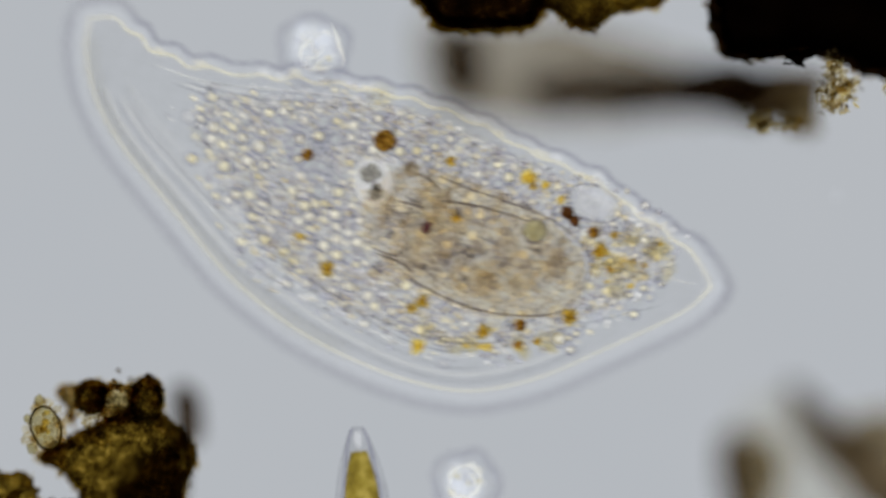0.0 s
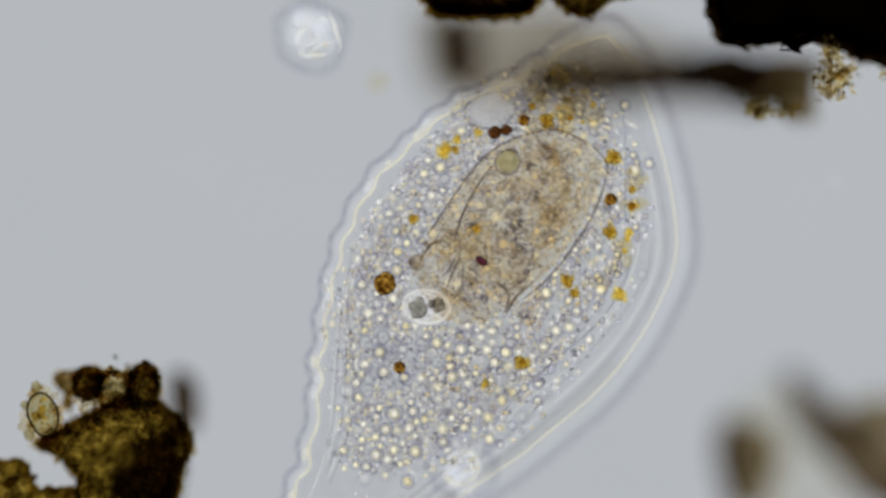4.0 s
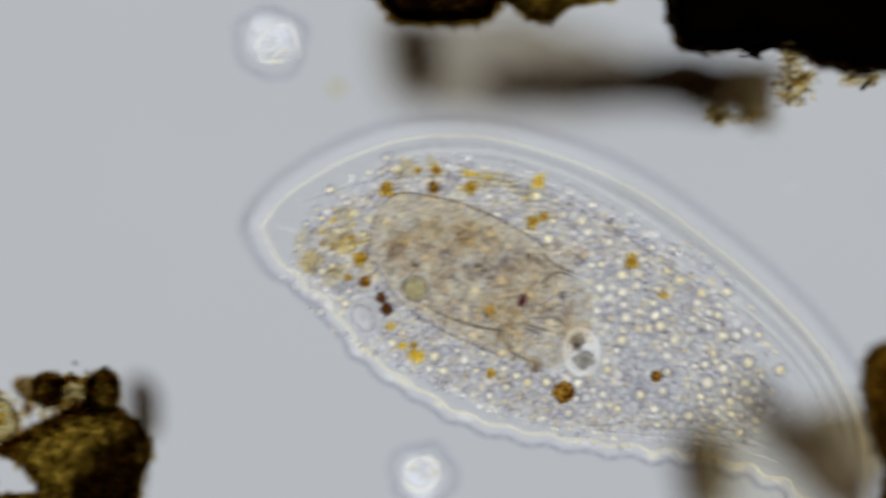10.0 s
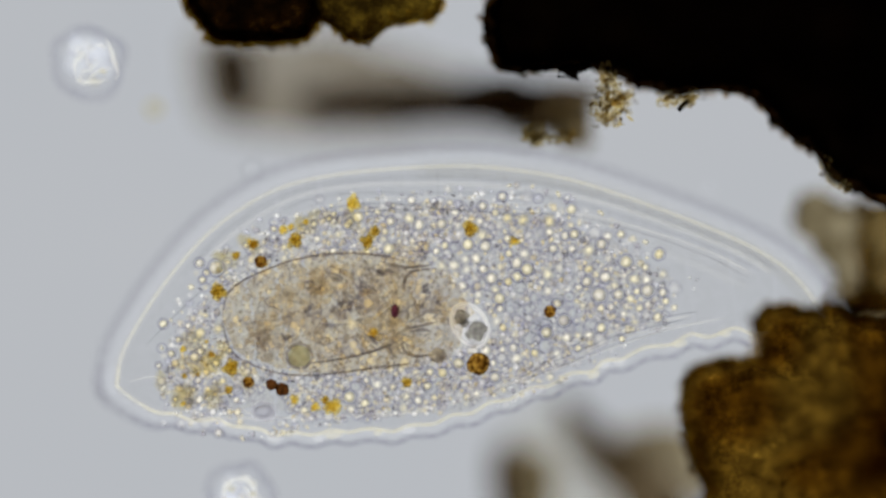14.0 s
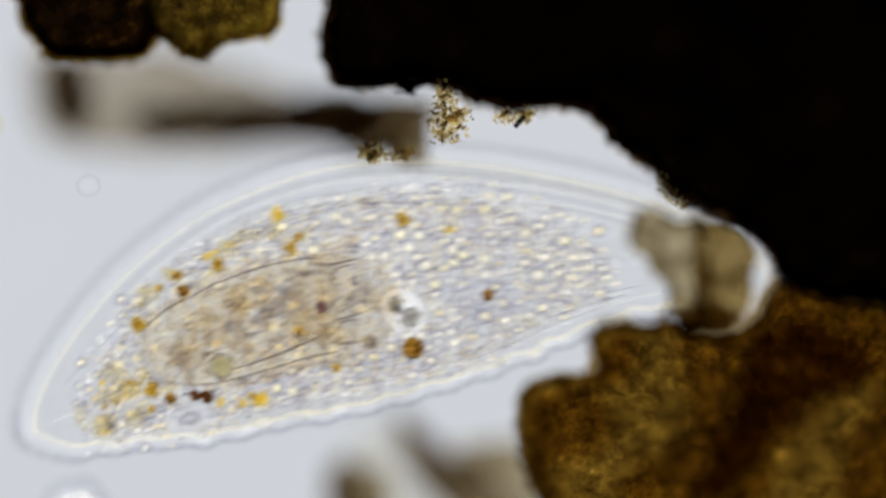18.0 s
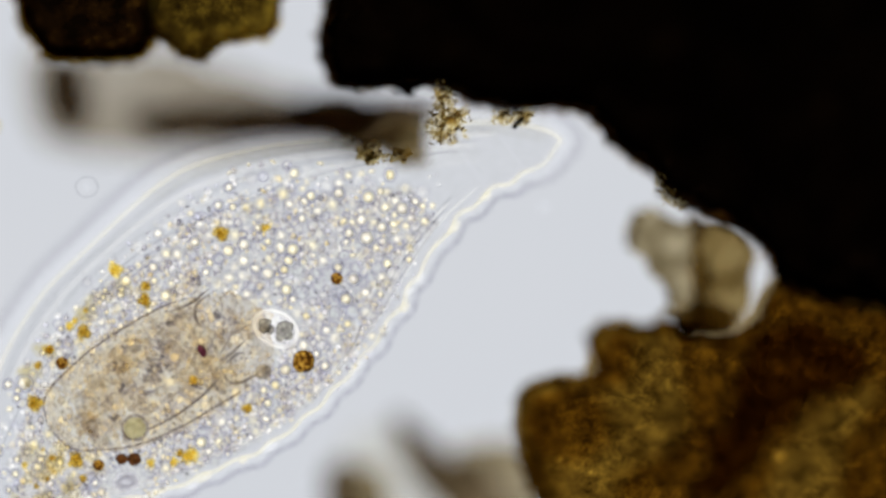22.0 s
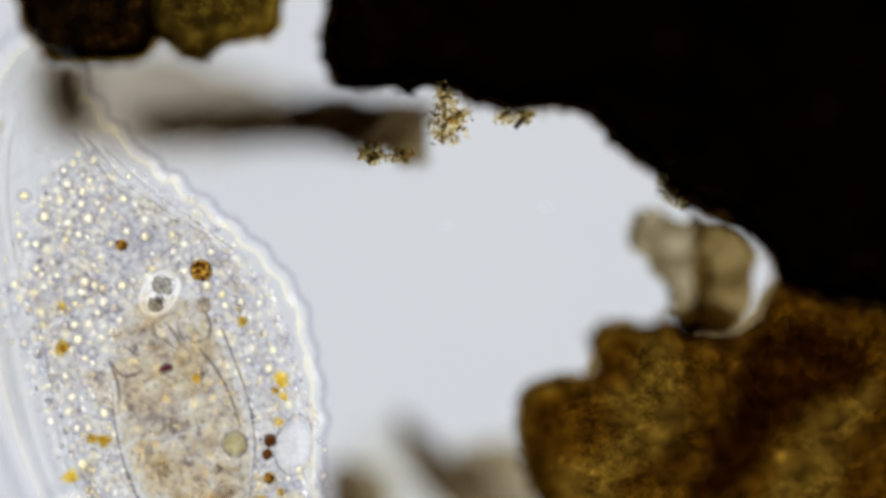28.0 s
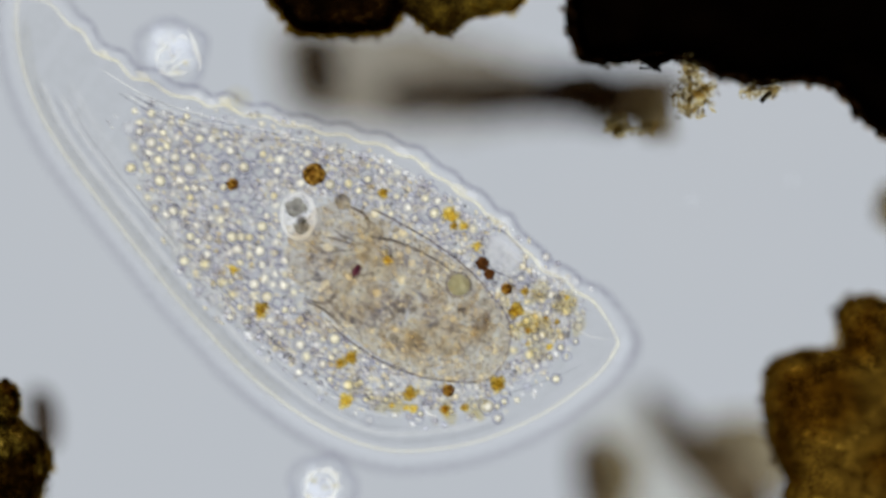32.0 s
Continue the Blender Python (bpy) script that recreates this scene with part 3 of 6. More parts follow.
def tuft(name, label, x, y, spans, count, z=0.003, mats=None):
    """A spray of small glassy flakes: fans given as centre, spread and size."""
    root = new(name)
    root.location = P(x, y, z)
    tagged(root, label, "crystal tuft", "golden tufts")
    under = AMBERGLASS if mats is None else CRYSTAL if GOLD in mats else mats[0]
    mats = mats or [GOLD, CRYSTAL, OLIVE, GOLD, AMBERGLASS, OLIVE, GOLD, LINE]
    kinds = [grain_mesh("flake", random.uniform(2.0, 4.4), mats[i % len(mats)], i + x, 0.6) for i in range(10)]
    for k, (dx, dy, sx, sy) in enumerate(spans):
        bm = bmesh.new()
        dome(bm, 0, 0, 0, (sx * 1.3 + 2) * U, (sy * 1.3 + 2) * U, 2.5 * U, random.uniform(-0.5, 0.5), 22, 4, 0.9, x + k)
        base = part("crystal_base", bm, under, root)
        base.location = (dx * U, -dy * U, 0)
    for i in range(count):
        dx, dy, sx, sy = spans[i % len(spans)]
        g = new("flake", kinds[i % 10])
        g.parent = root
        ox, oy = (max(-1.7, min(1.7, random.gauss(0, 1))) for _ in range(2))
        g.location = Vector(((dx + ox * sx) * U, -(dy + oy * sy) * U, random.uniform(-8, 12) * U))
        g.rotation_euler = (random.uniform(-0.7, 0.7), random.uniform(-0.7, 0.7), random.uniform(0, 6.28))
        g.scale = (random.uniform(0.7, 2.1), random.uniform(0.45, 0.95), 1)
    return root


tuft("golden_tuft", "golden glassy flakes in a fan below the black clump", 795 + 684, 225 - 81, [(-9, -62, 8, 12), (-8, -40, 12, 9), (-4, -16, 20, 8), (14, -20, 16, 5), (-4, 2, 20, 9), (-8, 18, 13, 7)], 300)
tuft("golden_tuft", "small golden glassy flakes hanging from the black clump", 905 + 684, 207 - 81, [(-15, 0, 10, 8), (8, 4, 14, 6), (28, -4, 8, 8)], 70)
tuft("golden_tuft", "dull golden flakes at the end of the dark strand", 658 + 684, 272 - 81, [(-4, -10, 16, 8), (-6, 2, 12, 7), (8, 6, 10, 6), (52, 2, 14, 9)], 110, 0.006, [OLIVE, CRYSTAL, GOLD, OLIVE])
tuft("golden_tuft", "brown golden flakes on the flank of the black clump", 1195 + 684, 345 - 81, [(-22, -30, 8, 14), (-5, 0, 10, 10), (14, 16, 8, 6)], 44)
tuft("golden_tuft", "tiny brown flakes under the black clump", 715 + 684, 155 - 81, [(-50, -4, 20, 4), (0, 2, 14, 6), (20, -6, 18, 4)], 30, -0.004, [HUSK, EMBER, HUMUS, EMBER])
tuft("golden_tuft", "brown flakes between two crumbs of humus", 158, 712, [(0, 0, 16, 14), (40, -10, 18, 10), (10, 35, 14, 10)], 40)

bm = bmesh.new()
ribbon(bm, [(-8 * U, -9 * U), (0, 0), (11 * U, 10 * U)], 9 * U, 0, 3 * U, 4)
splinter = new("splinter", mesh_of("splinter", bm, HUSK))
splinter.location = P(918 + 684, 218 - 81, 0.002)
tagged(splinter, "short pointed black splinter under the golden flakes", "splinter")


# ---- small bodies lying in the water ----
def ring_points(rx, ry, n, lump=0.0, seed=0.0, turn=0.0):
    out = []
    for i in range(n + 1):
        a = 2 * math.pi * i / n
        f = 1 + lump * noise.noise(Vector((math.cos(a) * 1.3 + seed, math.sin(a) * 1.3, seed)))
        x, y = rx * f * math.cos(a), ry * f * math.sin(a)
        out.append(((x * math.cos(turn) - y * math.sin(turn)) * U, (x * math.sin(turn) + y * math.cos(turn)) * U))
    return out


def cyst(x, y, size, seed, spin, plain=False):
    root = new("round_cyst")
    root.location = P(x, y, 0)
    tagged(root, "colourless angular cyst with a bright centre and grey halo", "cyst", "cysts on the slide")
    # The halo round the cyst is painted as a grey ring.
    bm = bmesh.new()
    ribbon(bm, ring_points(64 * size, 60 * size, 40, 0.3, seed), 15 * U, -0.011, 3 * U, 4)
    part("halo", bm, HEM, root, "soft grey halo drawn as a ring")
    bm = bmesh.new()
    dome(bm, 0, 0, -0.001, 60 * size * U, None, 10 * U, 0, 30, 5, 0.3, seed)
    part("body", bm, CLEAR, root)
    c, s = math.cos(spin), math.sin(spin)
    # Pale domes paint the glow inside the cyst.
    for dx, dy, rx, ry, turn in ((-22, 4, 24, 34, 0.3), (-4, 26, 34, 20, -0.2), (18, 2, 22, 30, 0.5)):
        bm = bmesh.new()
        dome(bm, 0, 0, 0, rx * size * U, ry * size * U, 4 * U, turn + spin, 22, 4, 0.35, seed + dx)
        g = part("inner_glow", bm, VELLUM, root, "pale bluish inner glow put in as colour")
        g.location = ((dx * c - dy * s) * size * U, (dx * s + dy * c) * size * U, -0.012)
    rng = random.Random(int(seed))
    veins = ((((30, -46), (34, -28), (44, -6), (50, 20), (46, 32)), 9), (((-26, 26), (-24, 2), (-16, -12), (-4, -20)), 8), (((-4, -20), (-6, -4), (0, 8)), 6), (((-30, 30), (-10, 36), (14, 34), (34, 30)), 8),
             (((8, -24), (20, -30), (30, -22)), 7), (((-8, 44), (4, 24), (24, 14), (40, 12)), 5), (((-24, 12), (-6, 16), (10, 6), (20, -6)), 4))
    if plain:
        veins = tuple((tuple((rr * math.cos(a0 + k * 0.5), rr * math.sin(a0 + k * 0.5)) for k in range(5)), w) for a0, rr, w in ((0.3, 30, 10), (1.9, 33, 12), (3.6, 30, 9), (5.0, 34, 11), (2.6, 18, 7)))
    for run, wide in veins:
        line = spline([Vector(((x * c - y * s) * size * U, (-x * s - y * c) * size * U)) for x, y in run], 5 * U, closed=False)
        line = [tuple(q + Vector((rng.gauss(0, 1.3), rng.gauss(0, 1.3))) * U) for q in line]
        bm = bmesh.new()
        ribbon(bm, line, wide * U, 0, 2 * U, 4, True)
        g = part("wall", bm, SHINE, root, "bright angular wall")
        g.location.z = -0.004 - 0.001 * rng.random()
    for i in range(30):
        a, r = rng.uniform(0, 6.28), 38 * rng.random() ** 0.7 * size
        bm = bmesh.new()
        dome(bm, 0, 0, 0, rng.uniform(3, 7) * U, rng.uniform(2, 4) * U, 2 * U, a, 9, 3, 0.5, i + seed)
        g = part("crumb", bm, (SHINE, PALELINE, HAZE, HEM, PALELINE)[i % 5], root)
        g.location = (r * math.cos(a) * U, r * math.sin(a) * U, rng.uniform(-0.011, -0.005))


cyst(552, 60, 1.0, 3.0, 0.0)
cyst(817, 826, 0.9, 8.0, 2.4, True)


def bubble(x, y, r, mat, z, label):
    root = new("faint_bubble")
    root.location = P(x, y, z)
    tagged(root, label, "bubble")
    bm = bmesh.new()
    ribbon(bm, ring_points(r, r * 0.9, 24, 0.1, x), 5 * U, 0, 2 * U, 4)
    part("wall", bm, mat, root)
    bm = bmesh.new()
    dome(bm, 0, 0, 0, r * 0.5 * U, None, 4 * U, 0, 14, 4, 0.2, x)
    part("kernel", bm, HAZE if mat is HAZE else BAND, root)


bubble(668, 143, 20, HAZE, 0.012, "faint yellow droplet floating in the water")
bubble(840, 250, 20, VEIL, 0.008, "faint colourless bubble floating in the water")
bubble(1648, 285, 11, BAND, 0.008, "faint pale bubble in the clear water")
bubble(1473, 319, 9, BAND, 0.008, "tiny pale bubble in the clear water")

oval = new("oval_cell")
oval.location = P(75, 731, -0.003)
tagged(oval, "oval golden brown resting cell with a dark wall", "alga cell")
bm = bmesh.new()
dome(bm, 0, 0, 0, 26 * U, 38 * U, 10 * U, 0.25, 26, 5, 0.12, 2)
part("body", bm, HULL, oval)
bm = bmesh.new()
ribbon(bm, ring_points(26, 39, 34, 0.12, 2, 0.25), 4 * U, 0.001, 3 * U, 4)
part("wall", bm, PEAT, oval, "dark olive wall")
crumble(oval, [Vector((75 + p[0] / U, 731 - p[1] / U)) for p in ring_points(31, 44, 40, 0.25, 5, 0.25)], -0.005, 80, 8, (3, 8), CRUMBLE, 61)
for i in range(16):
    a, r = random.uniform(0, 6.28), random.uniform(2, 20)
    bm = bmesh.new()
    dome(bm, 0, 0, 0, random.uniform(4, 9) * U, None, 3 * U, 0, 9, 3, 0.5, i)
    g = part("grain", bm, (GOLD, AMBERGLASS, CRYSTAL, YELLOW)[i % 4], oval)
    g.location = (r * math.cos(a) * U, 1.4 * r * math.sin(a) * U, 0.0025)
for k, (dx, dy, r) in enumerate(((-12, -48, 11), (6, -42, 9), (-30, 20, 12), (-24, 36, 10), (-34, 2, 9), (-18, -36, 9), (-32, -16, 8), (4, 44, 9), (20, -34, 8))):
    bm = bmesh.new()
    dome(bm, 0, 0, 0, r * U, None, r * 0.7 * U, 0, 14, 4, 0.45, dx)
    g = part("bud", bm, (HULL, CRUMBLE, AMBERGLASS)[k % 3], oval)
    g.location = (dx * U, -dy * U, 0)

# A spindle-shaped alga that glides out of view at the start.
alga = new("spindle_alga")
tagged(alga, "slender pointed alga with a golden chloroplast and clear tip", "alga")


def spindle(bm, long, wide, tip, h):
    """A tapering body from its tip at the origin down along -y, in the plan's units."""
    rows = []
    for i in range(18):
        f = i / 17
        w = wide * (math.sin(math.pi * min(1.0, tip + f * (1 - tip) * 0.98)) ** 0.7)
        rows.append([bm.verts.new((math.cos(math.pi * k / 8) * w * U, -f * long * U, math.sin(math.pi * k / 8) * h * U)) for k in range(9)])
    for r, q in zip(rows, rows[1:]):
        for k in range(8):
            bm.faces.new((r[k], r[k + 1], q[k + 1], q[k]))


bm = bmesh.new()
spindle(bm, 330, 50, 0.03, 8)
part("shell", bm, FAINT, alga, "clear greyish shell")
bm = bmesh.new()
spindle(bm, 250, 32, 0.1, 6)
ob = part("chloroplast", bm, PLASTID, alga, "golden olive chloroplast")
ob.location = (0, -45 * U, 0.003)
bm = bmesh.new()
dome(bm, 0, 0, 0, 8 * U, 16 * U, 4 * U, 0, 12, 4, 0.1, 1)
ob = part("tip_vacuole", bm, MILK, alga, "bright clear tip")
ob.location = (0, -24 * U, 0.003)
for s in (-1, 1):
    bm = bmesh.new()
    ribbon(bm, [(s * (9 + 35 * f ** 0.6) * U, -(4 + 230 * f) * U) for f in [k / 14 for k in range(15)]], 7 * U, 0, 3 * U, 4)
    ob = part("edge_line", bm, SHELL, alga)
    ob.location = (0, 0, 0.003)


# ---- the swimming cell ----
def B(x, y):
    """A place in the cell's own space, from its plan (head to the west, y runs south)."""
    return Vector(((x - 620) * U, (540 - y) * U))


SECONDS = [0, 0.5, 1, 1.5, 2, 2.5, 3, 3.5, 5.5, 6, 6.5, 7, 7.5, 8, 8.5, 9, 9.5, 10, 10.5, 11, 11.5, 12, 12.5, 13, 13.5, 14, 14.5, 16.5, 17, 17.5, 18, 18.5, 19, 19.5, 20, 20.5, 21,
    21.5, 22, 22.5, 23, 23.5, 24, 24.5, 25, 25.5, 27.5, 28, 28.5, 29, 29.5, 30, 30.5, 31, 31.5, 32]
EAST = [-22, 116, 99, 1, -43, 63, 154, 122, 86, 89, 111, 154, 182, 85, 123, 203, 246, 213, 231, 252, 316, 298, 173, 231, 288, 300, 371, 482, 530, 583, 462, 278, 317, 399, 455, 482,
    517, 294, 239, 290, 327, 380, 379, 254, 210, 182, 209, 182, 139, 121, 121, 100, 92, 165, 156, 94]
NORTH = [52, 8, -20, -25, -24, -1, 9, -21, -12, 44, 21, -35, -80, 0, -5, -52, -83, -60, -56, -54, -73, -71, -58, -49, -46, -47, -33, -3, 8, 19, -26, -76, -43, -6, 10, 19, 29, -77,
    -83, -35, -5, 27, 24, -84, -105, -168, -184, -163, -64, -4, -11, 17, 35, -43, -55, -21]
TURN = [-204.8, -195.3, -180.5, -179.9, -178.7, -171.3, -157.0, -140.1, -89.4, -70.7, -54.7, -51.7, -52.0, -40.9, -31.5, -34.1, -34.3, -26.9, -20.7, -14.8, -16.9, -12.7, -3.6, 0.0,
    0.7, 3.0, 3.1, 8.0, 7.4, 6.2, 8.8, 14.9, 20.1, 17.5, 15.7, 15.6, 15.2, 20.4, 29.7, 31.8, 32.6, 31.3, 32.7, 39.3, 50.7, 63.3, 101.3, 113.7, 111.3, 111.9, 118.9, 123.5, 127.2,
    139.0, 149.6, 150.8]
SHIFT_X = [2, 1, 0, 0, 0, 0, 1, 0, 2, 1, 2, 2, 2, 2, 1, 1, 1, 1, 0, -1, 4, 8, 5, 0, 0, 0, 0, 1, 0, 1, 1, 1, 0, 0, 0, 0, 0, 1, 1, 1, 1, 4, 6, 4, 2, 7, 7, 6, 2, 0, -1, -2, -1, -1,
    -1, -2]
SHIFT_Y = [-1, -2, -3, -2, 0, -4, -8, -8, -4, -5, -5, -3, -2, -2, -2, -1, -1, -1, -1, 0, 1, 2, 0, 0, 0, 0, 1, 2, 3, 2, 1, -1, -2, 0, 2, 3, 4, -3, -6, -5, 1, 2, 4, -1, -4, -5, 1,
    -3, -2, 0, 1, 2, 1, 0, -2, -1]
STRETCH_X = [-7, -35, -24, 4, 19, -22, -37, -33, -51, -60, -55, -40, -28, -54, -39, -11, 4, -5, 2, 7, 25, 23, -13, 0, 16, 16, 35, 58, 74, 81, 38, 2, 19, 36, 45, 52, 59, 5, -4, 20,
    32, 43, 35, 8, -6, -26, -36, -36, -17, 0, 0, 7, 7, -24, -24, 5]
STRETCH_Y = [6, -4, -4, 5, 9, -8, -16, -17, -18, -18, -16, -11, -5, -5, -5, 9, 10, 4, 1, 2, 4, 9, -3, 0, 4, 4, 7, 13, 14, 14, 10, 4, 9, 12, 17, 19, 22, 12, 11, 9, 10, 13, 14, 8, 3,
    -5, -33, -17, -9, 3, -5, -4, -9, -11, -14, 0]
SHEAR_X = [7, -6, -5, 11, 16, -8, -23, -19, -28, -32, -25, -17, -7, -14, -13, 13, 22, 8, 4, -3, 12, 10, -5, 0, 9, 8, 16, 30, 30, 32, 23, 10, 12, 27, 36, 38, 39, 21, 5, 16, 18, 20,
    15, 11, -1, -14, -34, -28, -15, 0, -16, -20, -24, -33, -39, -20]
SHEAR_Y = [6, 8, 5, -6, -5, 5, 23, 20, 26, 40, 33, 25, 18, 34, 21, 17, 2, 2, -2, -4, -7, 1, 4, 0, -5, -6, -14, -26, -33, -30, -18, -1, -12, -14, -19, -23, -32, -5, 7, -8, -10, -15,
    -17, -2, 9, 19, 32, 29, 12, -1, 1, 7, -1, 16, 17, 21]
BOW_X = [-14, -16, -7, -1, 2, -7, -11, -8, -10, -6, -13, -12, -13, -18, -10, -4, 0, 0, 4, 5, -14, -45, -22, 1, 2, 0, 3, 1, -3, 4, 0, -6, 2, 4, 3, 2, -2, -11, -11, -7, -7, -18, -45,
    -27, -10, -12, -18, -13, -8, -2, 4, 8, 7, -2, 1, 5]
BOW_Y = [0, -1, 9, 7, 10, 18, 39, 37, 16, 27, 20, 12, 6, 8, 10, 10, 4, 9, 8, 8, -5, -4, 1, 2, -3, -4, -8, -18, -20, -20, -11, 0, 10, -4, -17, -28, -31, 1, 35, 11, -16, -28, -35,
    -5, 21, 21, 29, 29, 12, -6, -13, -20, -17, -6, -1, 5]
FAN_X = [-6, -5, -3, 0, 2, -5, -10, -11, -10, -7, -9, -7, -6, -6, 0, 6, 8, 8, 10, 11, 16, 18, 8, 0, 1, 0, 1, 2, 3, 2, 0, -2, -1, 0, 0, 0, 0, -8, -13, -11, -8, -17, -27, -18, -5,
    -7, -5, -4, -3, 0, 2, 4, 1, -2, 1, 6]
FAN_Y = [4, 4, 1, -3, -5, 5, 13, 12, 11, 8, 12, 12, 12, 14, 9, 2, -2, -5, -10, -14, -17, -19, -8, -1, -4, -7, -11, -23, -25, -22, -17, -11, -10, -11, -14, -15, -16, -7, -2, -11,
    -22, -26, -29, -11, 3, 4, 3, 0, 0, -3, -8, -15, -7, 1, 5, 5]
BULGE_X = [2, 1, -1, 0, 0, 1, 3, -3, -13, -13, -12, -7, -2, 3, -4, -5, -4, -5, -5, -5, -7, -11, -7, -1, 0, 1, 2, 6, 5, 6, 4, 3, -1, 3, 6, 9, 9, 8, 4, 4, 3, 6, 7, 4, 0, -1, -8, -8,
    -3, 2, 0, -4, -2, -1, -1, 1]
BULGE_Y = [15, 12, 7, 4, 2, 2, 0, 1, 9, 6, 7, 7, 6, 4, 3, 0, 0, -1, -1, -1, 0, 0, -1, -1, 1, 2, 3, 9, 12, 10, 8, 5, 1, 6, 10, 14, 17, 18, 18, 18, 20, 19, 19, 14, 10, 9, 7, 3, 2,
    -2, 9, 17, 14, 7, 15, 20]
HOOK_X = [2, 0, 2, 6, 9, 2, -1, -2, -2, -2, -4, -4, -4, -6, -3, 2, 0, -3, -5, -7, -19, -35, -19, 0, 3, 5, 8, 16, 18, 18, 13, 8, 7, 12, 15, 18, 19, 14, 9, 9, 4, -10, -31, -15, -1,
    -2, -6, -6, -3, 0, 0, 0, 5, 7, 8, 10]
HOOK_Y = [15, 11, 7, 3, 0, 14, 29, 29, 26, 26, 22, 18, 14, 10, 4, -3, -3, -3, -3, -3, -1, 4, 2, 0, -1, -1, -2, -4, -4, -3, -1, 1, 4, 0, -3, -6, -7, -1, 6, 0, -4, -11, -17, -5, 9,
    9, 10, 10, 4, -3, -5, -6, 0, 8, 0, -8]
TWIST_X = [5, 4, 2, 1, 0, 1, 1, 2, 2, 2, 1, 1, 0, -1, 0, 2, 1, -1, -2, -4, 4, 12, 6, 0, 0, 0, 0, -1, -1, 0, 0, 1, 2, 2, 2, 2, 2, 0, -1, -4, -7, -15, -23, -11, 2, 2, 2, 2, 1, 0, -2,
    -4, -1, 1, 0, 0]
TWIST_Y = [2, 2, 2, 3, 3, -4, -11, -11, -10, -10, -9, -8, -7, -6, -4, -1, -1, 0, 1, 1, 5, 8, 4, 0, 0, 1, 1, 2, 2, 1, -1, -2, -3, -2, 0, 1, 2, -7, -16, -16, -16, -23, -30, -18, -5,
    -6, -7, -7, -4, 0, -1, 0, -2, -3, -1, 3]


# Where the soft body is pushed about as it squeezes past things: places of the cell at rest, each with its rows of east and north.
FLEX = {}
FLEX[(150, 655)] = (
        [2, 0, -2, -1, 1, 4, 9, 4, -2, -5, 0, 5, 2, -1, 1, 4, 3, 3, 4, 6, 8, 12, 4, -2, 2, 7, 5, 6, 8, 4, 1, 0, 0, 0, 0, 1, 2, 1, 0, -2, -4, -9, -17, -9, -5, -4, -3, -3, -3, -3,
     -2, -1, 3, 9, 7, 9],
        [18, 13, 14, 11, 14, 11, 12, 11, -1, 0, 0, 1, 0, 1, -1, -4, -1, 1, -4, -11, -3, 3, 1, -1, 5, 12, 9, 9, 13, 6, 0, 3, 7, 9, 15, 9, 8, 4, 2, 0, -1, 4, 10, 5, 3, 2, -2, -2,
     2, 7, 3, 0, -4, -11, -11, -15])
FLEX[(215, 510)] = (
        [4, 1, -1, -3, -6, -3, -2, -3, 6, 12, 6, 3, 1, -2, 0, 2, -2, -6, -6, -7, -3, 1, 0, -1, -4, -8, -5, -3, -4, -5, -7, -5, -4, -2, -2, -3, -5, -3, -2, -2, -4, -8, -16, -9,
     -5, -3, -3, -3, -3, -4, -4, -5, -3, -3, -6, -10],
        [-2, 0, 2, 4, 8, 5, 4, 5, -2, -4, -1, 2, 1, 1, 1, 1, 2, 5, 1, -1, 1, 3, 0, -3, 0, 3, 2, 2, 2, 1, 1, 2, 4, 2, 1, 3, 6, 4, 3, 2, 2, 5, 10, 5, 3, 2, 0, 0, 2, 4, 0, -4, -3,
     -5, -4, -6])
FLEX[(330, 390)] = (
        [-1, -1, -1, -4, -9, -11, -18, -6, 6, 8, 7, 9, 8, 10, 5, 3, 0, -2, -4, -7, -5, -4, -4, -4, -6, -10, -7, -5, -7, -3, 0, -2, -4, -3, -4, -3, -4, -2, -1, -1, -2, -2, -2, -1,
     0, 0, -2, -3, -2, -3, -1, 1, -1, -2, 0, 2],
        [-4, -1, 2, 4, 7, 8, 11, 4, 0, 8, 1, -5, -6, -9, -7, -7, -5, -4, -2, 0, -2, -4, -1, 2, 0, -2, -3, -9, -14, -11, -12, -6, -3, -6, -12, -5, 1, -1, -4, -5, -8, -5, -3, -3,
     -3, -2, -1, -1, -1, -2, -8, -18, -12, -12, -12, -16])
FLEX[(470, 312)] = (
        [-4, -6, -10, -6, -5, -9, -17, -9, 1, -6, -3, -2, 0, 2, 2, 2, 2, 3, 2, 1, 2, 3, 1, -1, 1, 3, 3, 6, 9, 7, 7, 4, 3, 5, 9, 5, 2, 3, 6, 6, 9, 5, 3, 2, 1, 1, 0, 0, 1, 2, 5,
     10, 8, 9, 7, 9],
        [1, 4, 9, 6, 7, 11, 21, 16, 6, 10, 6, 4, 4, 4, -1, -8, -7, -8, -7, -8, -9, -13, -4, 3, 3, 4, 1, -5, -9, -8, -10, -2, 4, -3, -11, -6, -4, -9, -18, -15, -18, -8, -2, 0, 2,
     0, 1, 0, -1, -2, -8, -18, -13, -13, -9, -8])
